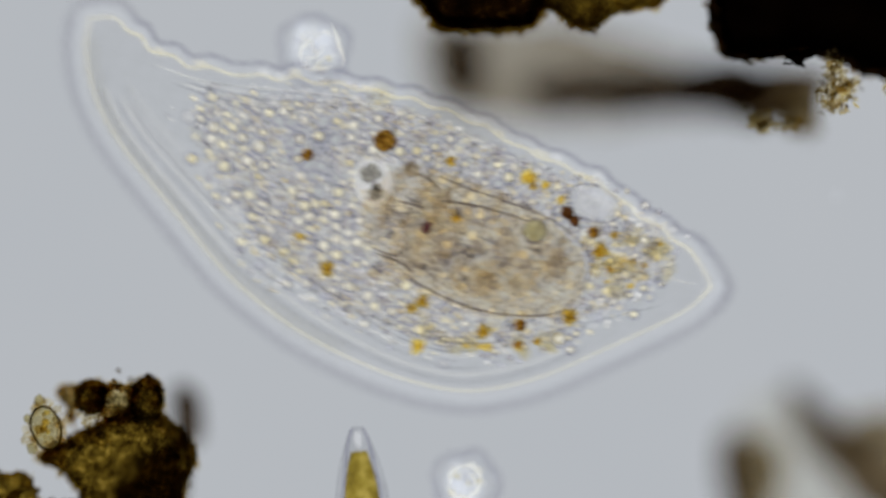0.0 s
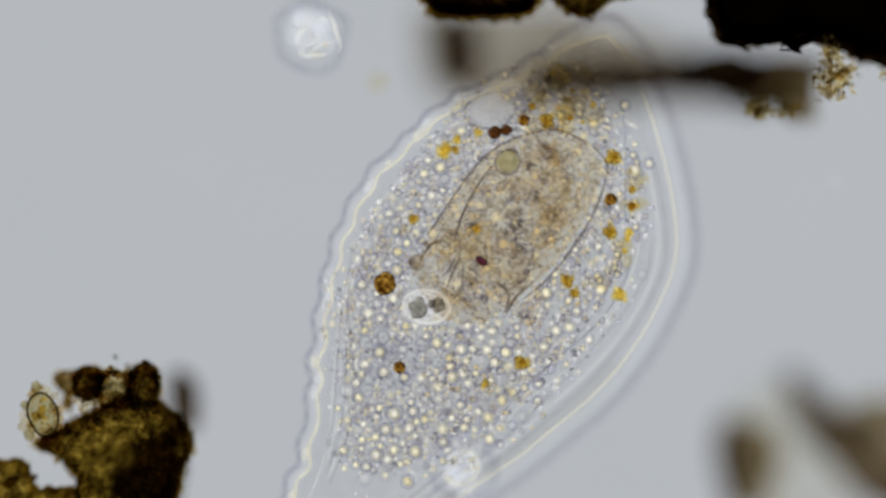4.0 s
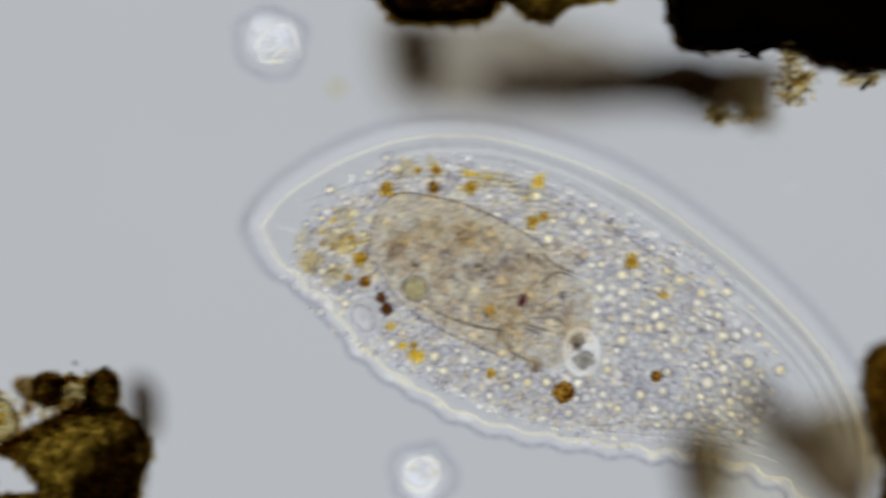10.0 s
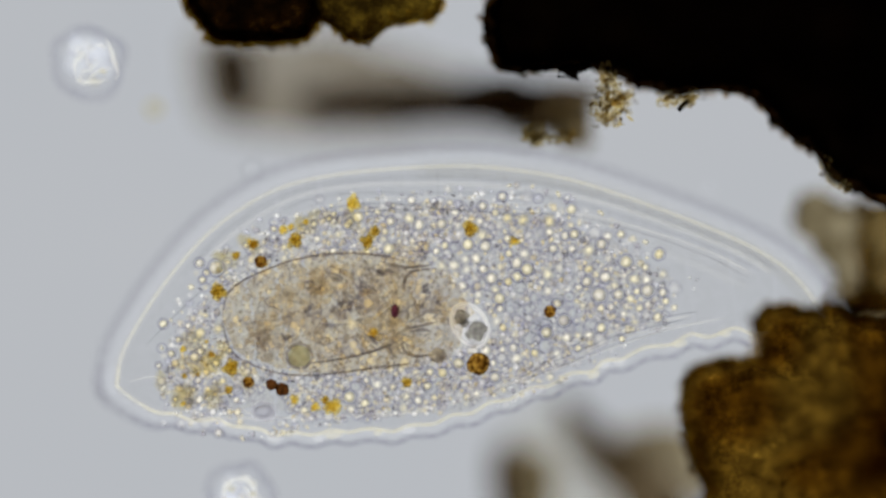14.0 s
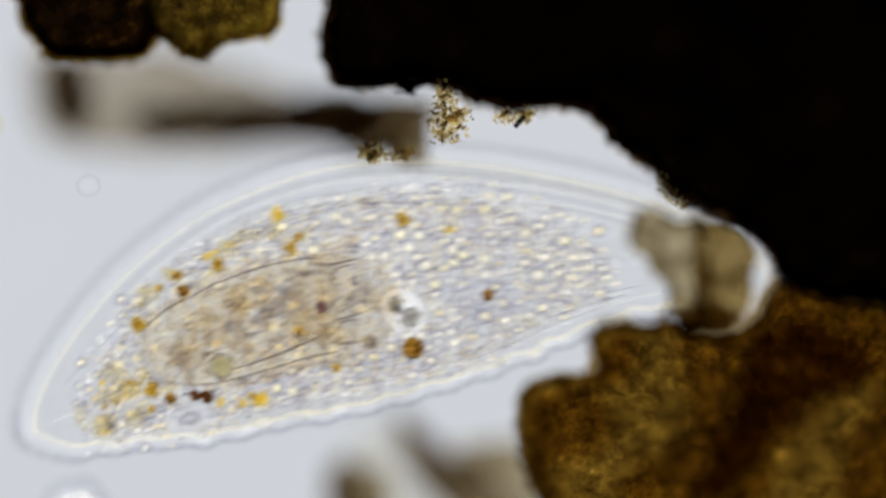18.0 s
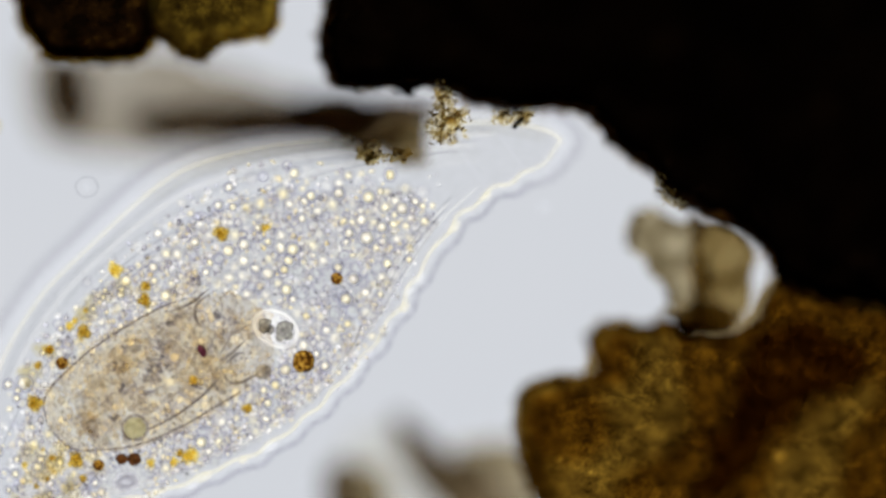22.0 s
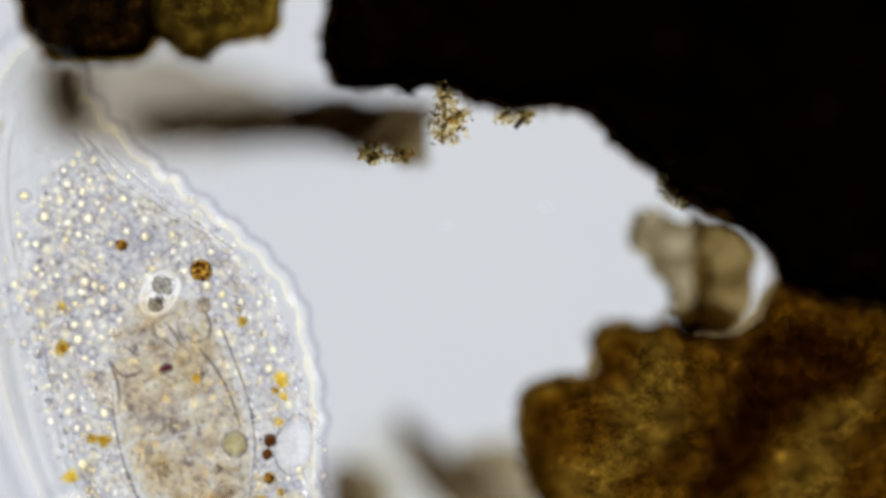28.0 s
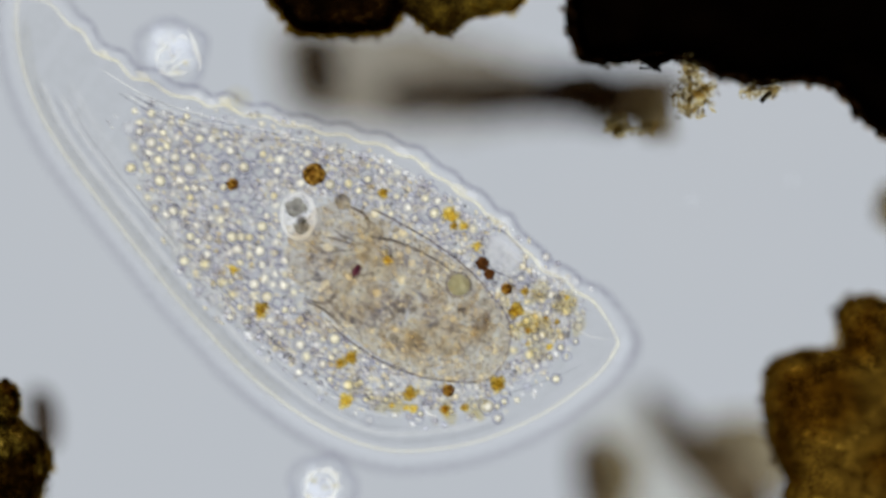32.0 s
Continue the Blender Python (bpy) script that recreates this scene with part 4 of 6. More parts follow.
FLEX[(620, 297)] = (
        [-3, -4, -6, -2, 1, -1, -4, -3, -1, 1, -2, -5, -4, -4, -3, -3, -2, -1, 0, 1, 1, 1, 1, 1, 2, 4, 3, 4, 6, 4, 2, 1, 1, 2, 4, 2, 1, 2, 3, 1, 0, 0, 0, -2, -6, -4, -1, 0, 0,
     -1, -2, -3, -2, -3, -5, -9],
        [3, 5, 8, 7, 10, 18, 33, 18, 15, 5, 4, 4, 6, 11, 6, 3, 5, 8, 3, 0, 0, 0, 0, -1, -2, -3, -2, 0, 1, 3, 7, 11, 20, 10, 4, 0, -4, -2, -1, 2, 5, 3, 3, 2, 3, -2, 1, 1, 3, 6,
     -4, -16, -6, 1, -5, -14])
FLEX[(780, 300)] = (
        [2, 0, -2, -1, 0, -3, -7, -5, -10, -14, -9, -7, -4, -4, -3, -3, -2, -3, -2, -1, -1, -2, -1, 1, 0, -1, 0, 3, 5, 3, 2, 1, 1, 1, 0, 0, -1, -2, -3, 0, 2, 3, 5, -1, -8, -2,
     -2, -1, -1, -3, -4, -6, -6, -7, -11, -19],
        [-9, -4, -1, 2, 7, 12, 23, 11, 6, 5, -1, -7, -4, -3, -1, -1, -1, -1, -1, -2, -3, -6, -1, 3, 1, 0, -1, -3, -4, -1, 2, 4, 7, -3, -14, -7, -4, 3, 11, 12, 18, 14, 16, 6, -1,
     0, -8, -6, -5, -6, -13, -25, -16, -14, -23, -42])
FLEX[(930, 335)] = (
        [2, 0, -1, 0, 0, -2, -5, -4, -7, -11, -5, -1, -1, -1, -1, 0, 0, 1, 1, 2, 0, -1, 0, 1, 1, 1, 1, 2, 3, 2, 1, 1, 0, 2, 3, 2, 1, 0, -1, 3, 7, 5, 5, 0, -5, 2, -2, -2, -1, -1,
     -3, -5, -4, -4, -8, -15],
        [1, 2, 5, 5, 8, 6, 7, 5, 0, -2, -2, -2, -1, -1, 1, 3, 3, 4, 4, 5, 1, -3, 2, 7, 6, 8, 5, 3, 4, 2, 1, 0, -1, -1, -1, -1, 0, 0, 1, 10, 23, 17, 18, 9, 4, 17, -5, -3, -1, 0,
     -3, -7, -5, -5, -14, -30])
FLEX[(1080, 395)] = (
        [-10, -4, 1, -2, -5, -5, -8, -6, -4, -7, -4, -3, -2, -3, -3, -4, 0, 4, 2, 1, 1, 1, 1, 1, 0, -1, -2, -5, -8, -3, 0, 0, -1, -3, -6, -4, -3, -3, -4, -2, 0, 0, -1, -4, -7,
     -7, -1, -1, -1, -2, -4, -7, -4, -4, -8, -16],
        [-17, -4, 7, 2, -2, -3, -5, -7, -6, -8, -5, -3, -3, -4, -4, -7, -1, 5, 2, 1, -2, -5, -2, 1, -1, -3, -3, -8, -13, -5, 2, 1, 0, -3, -8, -6, -6, -7, -10, -4, 1, 0, -2, -5,
     -10, -6, -1, -1, -1, -1, -6, -12, -9, -9, -19, -36])
FLEX[(1210, 470)] = (
        [2, 9, 20, 9, 2, 1, -1, 0, -1, -4, -4, -6, -2, 1, 0, -1, 3, 8, 3, -1, 1, 4, 1, -2, 0, 3, 1, -2, -4, -2, 0, -1, -2, -4, -8, -5, -3, -3, -4, -2, -1, -1, -1, -1, -3, -4, 9,
     5, 2, 1, -1, -2, 1, 3, -1, -6],
        [-9, 2, 14, 3, -6, -4, -3, -2, 1, -1, -4, -8, -3, 1, -2, -6, 2, 11, 3, -3, -2, -1, -1, -1, 1, 3, 2, -3, -6, -1, 4, 2, 1, -6, -15, -10, -9, -11, -16, -9, -6, -3, -2, 0, 0,
     3, 14, 7, 3, 1, -1, -3, 1, 7, -3, -14])
FLEX[(1310, 575)] = (
        [7, 8, 12, 9, 10, 9, 11, 14, 2, -1, -1, -2, 0, 1, 1, 0, 1, 3, 1, -1, 0, 2, -1, -4, 0, 4, 3, 0, -1, -1, -1, -2, -3, -2, -2, 0, 2, 4, 9, 5, 3, 2, 2, 1, 0, -1, 9, 5, 2, 1,
     0, -1, -2, -3, -2, -1],
        [-13, -5, 0, -8, -20, -11, -7, -9, 1, 3, 0, -3, -1, 0, -2, -3, 0, 3, 0, -3, -2, -2, -1, 0, 5, 12, 7, 2, 1, 1, 2, 0, -1, -3, -7, -5, -6, -7, -12, -6, -3, 0, 3, 4, 6, 10,
     13, 6, 3, 1, 1, 0, 1, 2, -2, -6])
FLEX[(1345, 650)] = (
        [1, -4, -9, -2, 4, 6, 10, 16, 3, 0, 0, -1, 0, 0, 0, 0, 0, 1, 0, 0, 1, 3, 1, 0, 1, 2, 1, 0, 0, 0, -1, -2, -3, -2, -1, 0, 0, 1, 3, 2, 1, 1, 2, 0, -1, -1, 4, 2, 1, 0, -1,
     -2, -3, -6, -4, -3],
        [-32, -23, -24, -25, -37, -24, -21, -21, -2, 2, 0, -2, -2, -3, -2, -3, -1, 0, -1, -2, -1, 0, 1, 3, 5, 9, 6, 2, 1, 1, 1, 0, -2, -3, -6, -6, -9, -14, -26, -13, -7, -2, 2,
     3, 5, 8, 7, 3, 1, 0, 0, -1, -2, -4, -7, -12])
FLEX[(1220, 660)] = (
        [24, 19, 21, 15, 15, 9, 7, 10, 1, -3, -2, -2, -2, -3, -1, -1, 0, 1, 0, 0, 1, 4, 1, -2, 0, 2, 1, 0, -1, -1, -1, -1, -2, -2, -2, 0, 2, 4, 8, 4, 3, 2, 1, -1, -4, -6, 3, 2,
     1, 0, 0, -1, -2, -3, -3, -4],
        [21, 22, 33, 16, 5, 9, 17, 16, 7, 11, 5, 0, 1, 2, -2, -8, -3, 1, -2, -5, -6, -10, -5, -2, 4, 12, 8, 4, 4, 4, 5, 3, 2, -3, -10, -4, 1, 11, 26, 13, 6, 4, 4, 7, 13, 20, 10,
     3, 2, 1, 1, 1, 3, 6, 5, 7])
FLEX[(1080, 662)] = (
        [14, 10, 11, 8, 7, 6, 6, 5, 3, -1, -1, -1, -2, -5, -3, -3, -1, 0, -1, -2, 0, 2, 0, -1, -1, -2, -1, 0, 0, 0, -1, 0, -1, -2, -3, -1, 0, 2, 5, 2, -1, -1, -1, -2, -5, -4, -3,
     -3, -2, -2, -1, -1, 0, 1, 0, 0],
        [12, 14, 22, 14, 12, 12, 17, 21, 2, 5, 3, 1, 5, 11, 4, -2, 1, 3, 2, 1, -4, -11, -4, 0, 4, 9, 5, 1, 1, 2, 4, 2, 0, -4, -9, -5, -4, 5, 15, 8, 5, 2, -1, 3, 8, 11, 7, 2, 3,
     4, 1, -1, 3, 8, 10, 15])
FLEX[(940, 697)] = (
        [1, -1, -2, -1, -1, 2, 6, 5, 3, 1, 1, 0, 1, 2, 1, 0, 1, 2, 1, 0, 0, 0, 0, 1, 0, 0, 1, 3, 5, 3, 3, 2, 2, 1, 1, 1, 1, 4, 7, 3, 0, 0, 0, 1, 2, 6, -1, -5, -4, -5, -3, -2, -1,
     -1, 0, 0],
        [-11, -8, -8, -4, -2, -6, -13, -6, -11, -11, -5, -1, -1, -1, 2, 5, 1, -3, 0, 3, 2, 3, 1, -1, 1, 2, 0, -6, -10, -8, -8, -4, -2, 4, 10, 6, 5, -1, -8, -2, 4, 3, 3, -1, -6,
     -8, -3, 0, 3, 8, 2, -3, -1, 1, -1, -2])
FLEX[(800, 741)] = (
        [4, 4, 4, 3, 2, -1, -5, -6, -1, -4, -4, -7, -1, 5, 2, 0, 0, -1, -1, 0, 0, 0, 0, 0, 0, 1, 1, 2, 3, 2, 2, 1, 1, 2, 3, 1, 1, 2, 3, 2, 1, 0, -2, -3, -4, -2, -1, -5, -3, -3,
     -5, -8, -6, -6, -6, -8],
        [0, -1, -2, 3, 9, 1, -6, -1, -7, -13, -4, 3, -2, -7, -1, 4, 2, 0, 0, -1, 2, 5, 4, 3, 5, 9, 6, 5, 8, 5, 5, 2, 0, 4, 9, 7, 8, 3, -1, 2, 4, 6, 10, 7, 6, 0, -4, 1, 2, 4, 8,
     15, 9, 7, 10, 16])
FLEX[(650, 774)] = (
        [0, 0, 0, -1, -2, -4, -7, -7, -6, -6, -8, -12, -7, -3, -4, -7, -5, -5, -4, -5, -3, -3, -2, -2, -2, -1, -1, -2, -2, -2, -2, -2, -2, -2, -3, -3, -3, -3, -3, -2, -2, -3, -6,
     -6, -10, -6, -6, -6, -3, -1, -3, -7, -5, -6, -5, -6],
        [4, -3, -10, -7, -7, -3, 0, -4, 5, -6, -4, -3, 0, 4, 5, 7, 3, -1, 1, 2, 5, 10, 4, 0, 1, 1, 1, 3, 5, 9, 17, 8, 2, 7, 15, 9, 8, 4, 1, -1, -3, 2, 7, 3, 0, -4, -4, -9, -3, 1,
     2, 3, 0, -2, -2, -2])
FLEX[(510, 765)] = (
        [-10, -9, -11, -8, -9, -10, -16, -14, -10, -7, -7, -10, -7, -6, -5, -5, -4, -5, -5, -7, -6, -7, -4, -4, -3, -4, -3, -2, -2, -2, -3, -3, -5, -3, -3, -3, -4, -2, 0, 0, 0,
     -1, -2, -2, -3, 0, -1, 1, -2, -6, -2, 0, -1, -4, -1, 3],
        [12, 4, -3, -2, -3, 4, 13, -4, -10, -4, -11, -23, -14, -11, -11, -16, -9, -7, -8, -14, -7, -4, -4, -4, -2, -1, 0, 2, 4, 7, 13, 3, -5, -1, 2, 2, 2, 2, 3, -3, -10, -5, -3,
     -5, -9, 2, 4, -4, -4, -5, -6, -10, -3, 2, 1, 1])
FLEX[(370, 735)] = (
        [-19, -15, -16, -13, -15, -13, -17, -9, 1, -1, -3, -5, -4, -3, -3, -5, -5, -7, -4, -3, -3, -4, -5, -7, -8, -11, -8, -7, -10, -7, -6, -6, -9, -8, -10, -7, -8, -4, -2, -4,
     -6, -6, -8, -4, -2, 0, -3, 0, -3, -7, -4, -3, -5, -10, -4, 1],
        [-18, -11, -8, -9, -13, -7, -4, -5, -6, -2, -6, -13, -7, -3, -5, -9, -5, -4, -3, -4, -4, -6, -5, -6, -10, -17, -12, -10, -13, -7, -4, -6, -10, -11, -18, -14, -17, -7, 1,
     -4, -10, -8, -9, -5, -2, 4, -6, -4, -7, -13, -11, -13, -6, -2, -3, -5])
FLEX[(250, 700)] = (
        [-6, -5, -6, -5, -5, -1, 4, 4, 4, 0, 1, 2, 1, 0, 0, 0, 0, 0, 2, 5, 5, 7, 1, -4, -2, -2, -2, -3, -4, -3, -3, -3, -4, -5, -7, -4, -3, -2, -2, -4, -8, -9, -14, -8, -4, -3,
     -5, -4, -3, -3, -1, -1, 0, 2, 3, 6],
        [-6, -2, 1, -2, -5, 0, 5, 8, -1, -3, -3, -4, 1, 7, 3, 1, 1, 3, 3, 4, 5, 9, 3, -1, -6, -12, -9, -10, -15, -10, -10, -4, 0, -2, -5, -7, -12, -7, -3, -5, -9, -5, -3, -1, 0,
     0, -9, -7, 0, 7, 4, 3, 5, 9, 2, -4])
FLEX[(330, 560)] = (
        [6, 6, 8, 8, 11, 11, 15, 10, 5, 3, 2, 1, 1, 1, 2, 3, 0, -2, 0, 3, 2, 2, 1, 1, 2, 3, 2, -1, -2, -3, -4, -3, -3, -1, 0, -2, -4, -2, -1, -2, -3, -5, -10, -5, -3, -2, -5, -5,
     -4, -4, -3, -2, -3, -4, -3, -3],
        [-3, -4, -5, -5, -5, -7, -11, -4, 4, 7, 9, 14, 10, 9, 9, 12, 8, 6, 5, 6, 4, 4, 1, -1, -3, -5, -3, 0, 0, -1, -2, 1, 4, 3, 4, 1, -1, 1, 3, 4, 7, 4, 3, 3, 4, 3, 0, 4, 4, 6,
     5, 6, 5, 6, 3, 1])
FLEX[(430, 480)] = (
        [9, 8, 11, 11, 16, 13, 15, 11, 1, -5, -2, 0, 1, 4, 2, 2, 1, 1, 2, 4, 2, 1, 1, 2, 5, 10, 7, 4, 5, 4, 3, 2, 1, 3, 6, 3, 0, 1, 2, 3, 4, 2, 0, 1, 1, 0, -5, -7, -5, -4, -2,
     -1, -1, -2, 0, 1],
        [-4, -6, -11, -11, -16, -18, -27, -18, -6, -1, 1, 4, 2, 0, 1, 2, 0, -1, -1, -1, -2, -5, -2, 1, 0, -2, -1, 3, 5, 1, -3, 0, 4, 3, 4, 3, 2, 0, -2, 0, 1, 0, -1, -2, -3, -1,
     2, 3, 3, 4, 5, 7, 3, 0, 0, 1])
FLEX[(440, 630)] = (
        [7, 2, -2, 1, 4, -2, -7, -6, -8, -13, -8, -5, -2, -1, 0, 2, 0, -2, 0, 2, 0, -2, -1, 0, 3, 8, 7, 12, 18, 9, 4, 3, 2, 8, 16, 8, 2, 3, 4, 6, 10, 4, -1, 0, 1, 1, -3, -3, -3,
     -5, -2, 1, -3, -7, -5, -4],
        [12, 11, 14, 12, 15, 11, 12, 6, 9, 20, 17, 21, 12, 9, 10, 14, 8, 6, 6, 8, 3, -1, 1, 3, 7, 14, 9, 2, 2, 2, 3, 0, -3, -1, 1, -1, -3, 1, 6, 5, 7, 3, 0, 3, 6, 9, 8, 11, 5, 0,
     4, 9, 7, 8, 10, 15])
FLEX[(560, 480)] = (
        [4, 3, 4, 3, 3, 6, 10, 7, 6, 6, 3, 2, 1, 1, 0, 0, 0, 1, 1, 3, 2, 1, 1, 1, 2, 4, 2, 0, 0, 0, 0, 0, -1, -1, -1, 0, -1, 0, 2, 1, 2, 1, 1, 1, 1, 1, 0, 0, -1, -1, -1, -1, -1,
     -1, -1, -1],
        [-9, -9, -12, -12, -18, -20, -29, -20, -12, -17, -10, -6, -2, 1, 0, -1, 0, 1, 1, 1, 0, -2, 0, 1, 0, 0, 0, 3, 5, 3, 3, 4, 7, 5, 6, 3, 0, -1, -4, -3, -3, -2, -1, -2, -4,
     -3, 2, 3, 4, 8, 10, 17, 11, 9, 9, 13])
FLEX[(590, 600)] = (
        [5, 4, 3, 0, -4, -2, 0, -1, -1, 1, 1, 1, 0, 0, 0, 0, 0, -1, -1, -1, -1, -2, -1, -1, 0, 0, 0, -1, -2, -1, -1, -1, -2, -1, -1, -1, -1, 0, 0, 1, 2, 1, 0, 1, 2, 2, 0, 1, 0,
     0, 0, 0, -1, -2, -2, -4],
        [10, 7, 7, 9, 15, 17, 26, 13, 7, 8, 5, 4, 3, 3, 3, 5, 3, 2, 2, 3, 3, 3, 2, 1, 3, 5, 3, -1, -2, 1, 5, 1, -2, -1, -1, 0, 1, 2, 3, 4, 8, 5, 5, 4, 4, 4, 3, 1, 0, -1, -4, -8,
     -5, -4, -6, -10])
FLEX[(700, 560)] = (
        [-3, 0, 4, 1, -2, 5, 13, 9, 13, 19, 12, 9, 5, 4, 2, 2, 0, -1, -1, -1, -1, -1, -1, -2, -4, -7, -6, -11, -17, -9, -6, -4, -5, -8, -13, -7, -5, -4, -4, -6, -10, -4, -1, 2,
     6, 5, 8, 11, 6, 4, 3, 3, 2, 2, 4, 7],
        [4, 2, 1, 1, 2, 2, 4, 2, 4, 2, 1, 0, -1, -3, -3, -5, -3, -1, -1, -1, 0, 1, 0, -1, -3, -5, -3, -2, -3, 0, 2, 0, -1, -2, -5, -2, -1, -1, -1, -1, -3, -1, 1, -1, -3, -4, -4,
     -5, -3, -3, -5, -9, -5, -4, -5, -9])
FLEX[(760, 440)] = (
        [0, -1, -2, -2, -3, -2, -1, 0, 0, 1, 2, 3, 2, 1, 0, 0, 0, -1, 0, 0, -1, -1, -1, -1, -3, -6, -4, -2, -3, -2, -1, -1, -1, -1, -3, -2, -2, -2, -4, -5, -8, -3, 0, -2, -4, 0,
     4, 8, 4, 2, 1, 2, 1, 1, 2, 4],
        [-1, -1, -1, -4, -9, -12, -19, -13, 2, 4, 3, 2, 0, -1, -2, -4, -2, -1, -1, -1, -1, -2, -1, 1, 0, -1, 0, 2, 3, 3, 3, 5, 8, 6, 6, 3, 0, -1, -1, -7, -15, -5, 2, 1, -1, 0,
     -5, -4, 0, 5, 8, 14, 12, 15, 19, 30])
FLEX[(790, 640)] = (
    [-1, 0, 2, 2, 2, 3, 4, 1, 4, 5, 2, 0, 2, 5, 3, 3, 1, 1, 0, 0, 0, 0, 0, 0, 0, 1, 1, 0, 0, 0, 1, 1, 1, 0, 1, 0, 0, 1, 2, 0, -1, 0, 0, 2, 5, 4, 3, 2, 1, 0, -1, -1, -1, -1, -1, 0],
        [6, 2, -2, 1, 3, 2, 2, 4, 2, 2, 2, 3, -2, -7, -4, -3, -2, -3, -2, -3, 0, 3, 1, 0, -1, -2, -1, -1, -2, -1, -1, -2, -4, -4, -6, -2, 2, -1, -4, -2, -1, 1, 4, -1, -6, -6, -6,
     -2, 0, 1, -1, -3, -2, -3, -4, -6])
FLEX[(920, 540)] = (
        [-12, -11, -14, -11, -12, -9, -10, -6, -2, -4, 0, 4, 2, 2, 2, 3, 3, 3, 3, 4, 2, 0, 0, 1, 0, 0, 0, 2, 3, 2, 2, 1, 1, 1, 2, 1, 1, 1, 2, 1, -1, 0, 0, 0, 1, 3, -2, -4, -3,
     -3, -2, -2, -1, -1, -1, -1],
        [-6, -6, -9, -9, -11, -8, -8, -4, -1, 1, 1, 2, 1, 0, 0, 1, -1, -2, -2, -4, -3, -3, -2, -2, -3, -6, -4, -1, -1, -1, -2, -1, -1, 1, 3, 1, 0, -4, -9, -7, -8, -4, -1, -3, -6,
     -3, -3, -1, 2, 5, 3, 1, 1, 1, -2, -5])
FLEX[(1050, 560)] = (
        [-2, -1, 0, -1, -4, -4, -6, -4, -1, -5, -3, -1, -2, -3, -2, -2, 0, 3, 1, 1, 1, 2, 1, 0, -1, -1, -1, -2, -3, -1, 0, 0, 0, -2, -5, -3, -1, 0, 0, 0, -1, -1, -2, -3, -6, -4,
     -3, -4, -3, -3, -3, -4, -2, 0, -2, -5],
        [-5, 1, 8, 3, 1, 3, 8, 10, 0, 1, 0, -1, 2, 6, 1, -3, 0, 4, 1, -2, -4, -9, -4, -1, 0, 1, 0, -1, -2, 0, 4, 1, 0, -4, -10, -7, -7, -3, -1, -1, -2, -2, -3, -1, 1, 4, 6, 3, 2,
     3, 0, -3, 0, 3, 0, -3])
FLEX_REACH = 125.0


@functools.lru_cache(maxsize=None)
def flex_weights(bx, by):
    """How strongly each push of FLEX reaches a place of the cell at rest."""
    found = []
    for (x, y), (east, north) in FLEX.items():
        w = math.exp(-((bx / U + 620 - x) ** 2 + (540 - by / U - y) ** 2) / (2 * FLEX_REACH ** 2))
        if w > 0.004:
            found.append((w, east, north))
    return found


def field(bx, by, i):
    """Where a place of the cell at rest lies at row i as the cell stretches and bends."""
    x, y = bx / U / 500, by / U / 250
    w = (1, x, y, x * x, x * y, y * y, x ** 3, x * x * y)
    dx = sum(f * c[i] for f, c in zip(w, (SHIFT_X, STRETCH_X, SHEAR_X, BOW_X, FAN_X, BULGE_X, HOOK_X, TWIST_X)))
    dy = sum(f * c[i] for f, c in zip(w, (SHIFT_Y, STRETCH_Y, SHEAR_Y, BOW_Y, FAN_Y, BULGE_Y, HOOK_Y, TWIST_Y)))
    for f, east, north in flex_weights(bx, by):
        dx += f * east[i]
        dy += f * north[i]
    return bx + dx * U, by + dy * U


cell = new("swimming_cell")
tagged(cell, "transparent leaf-shaped ciliate packed with granules swimming in water", "ciliate")
MOVERS = []
VACUOLE = []


def moving(name, bm, mat, centre, z=0.0, label="", along=(1.0, 0.0)):
    """A part whose mesh lies round its own centre, carried by the bending cell."""
    ob = part(name, bm, mat, cell, label)
    ob.location = (centre[0], centre[1], z)
    MOVERS.append((ob, centre[0], centre[1], z, along))
    return ob


SMOOTH = [(150, 655), (163, 600), (205, 530), (255, 462), (315, 395), (385, 345), (455, 316), (560, 300), (680, 295), (770, 300), (850, 315), (930, 335), (1010, 363), (1090, 398), (1170, 443), (1240, 495), (1290, 545), (1330, 605), (1345, 650)]
WAVY = [(1345, 650), (1300, 668), (1240, 660), (1170, 654), (1080, 662), (1000, 680), (930, 700), (860, 722), (800, 741), (740, 759), (680, 770), (620, 774), (560, 768), (480, 760), (400, 742), (340, 718), (280, 706), (200, 690), (150, 655)]


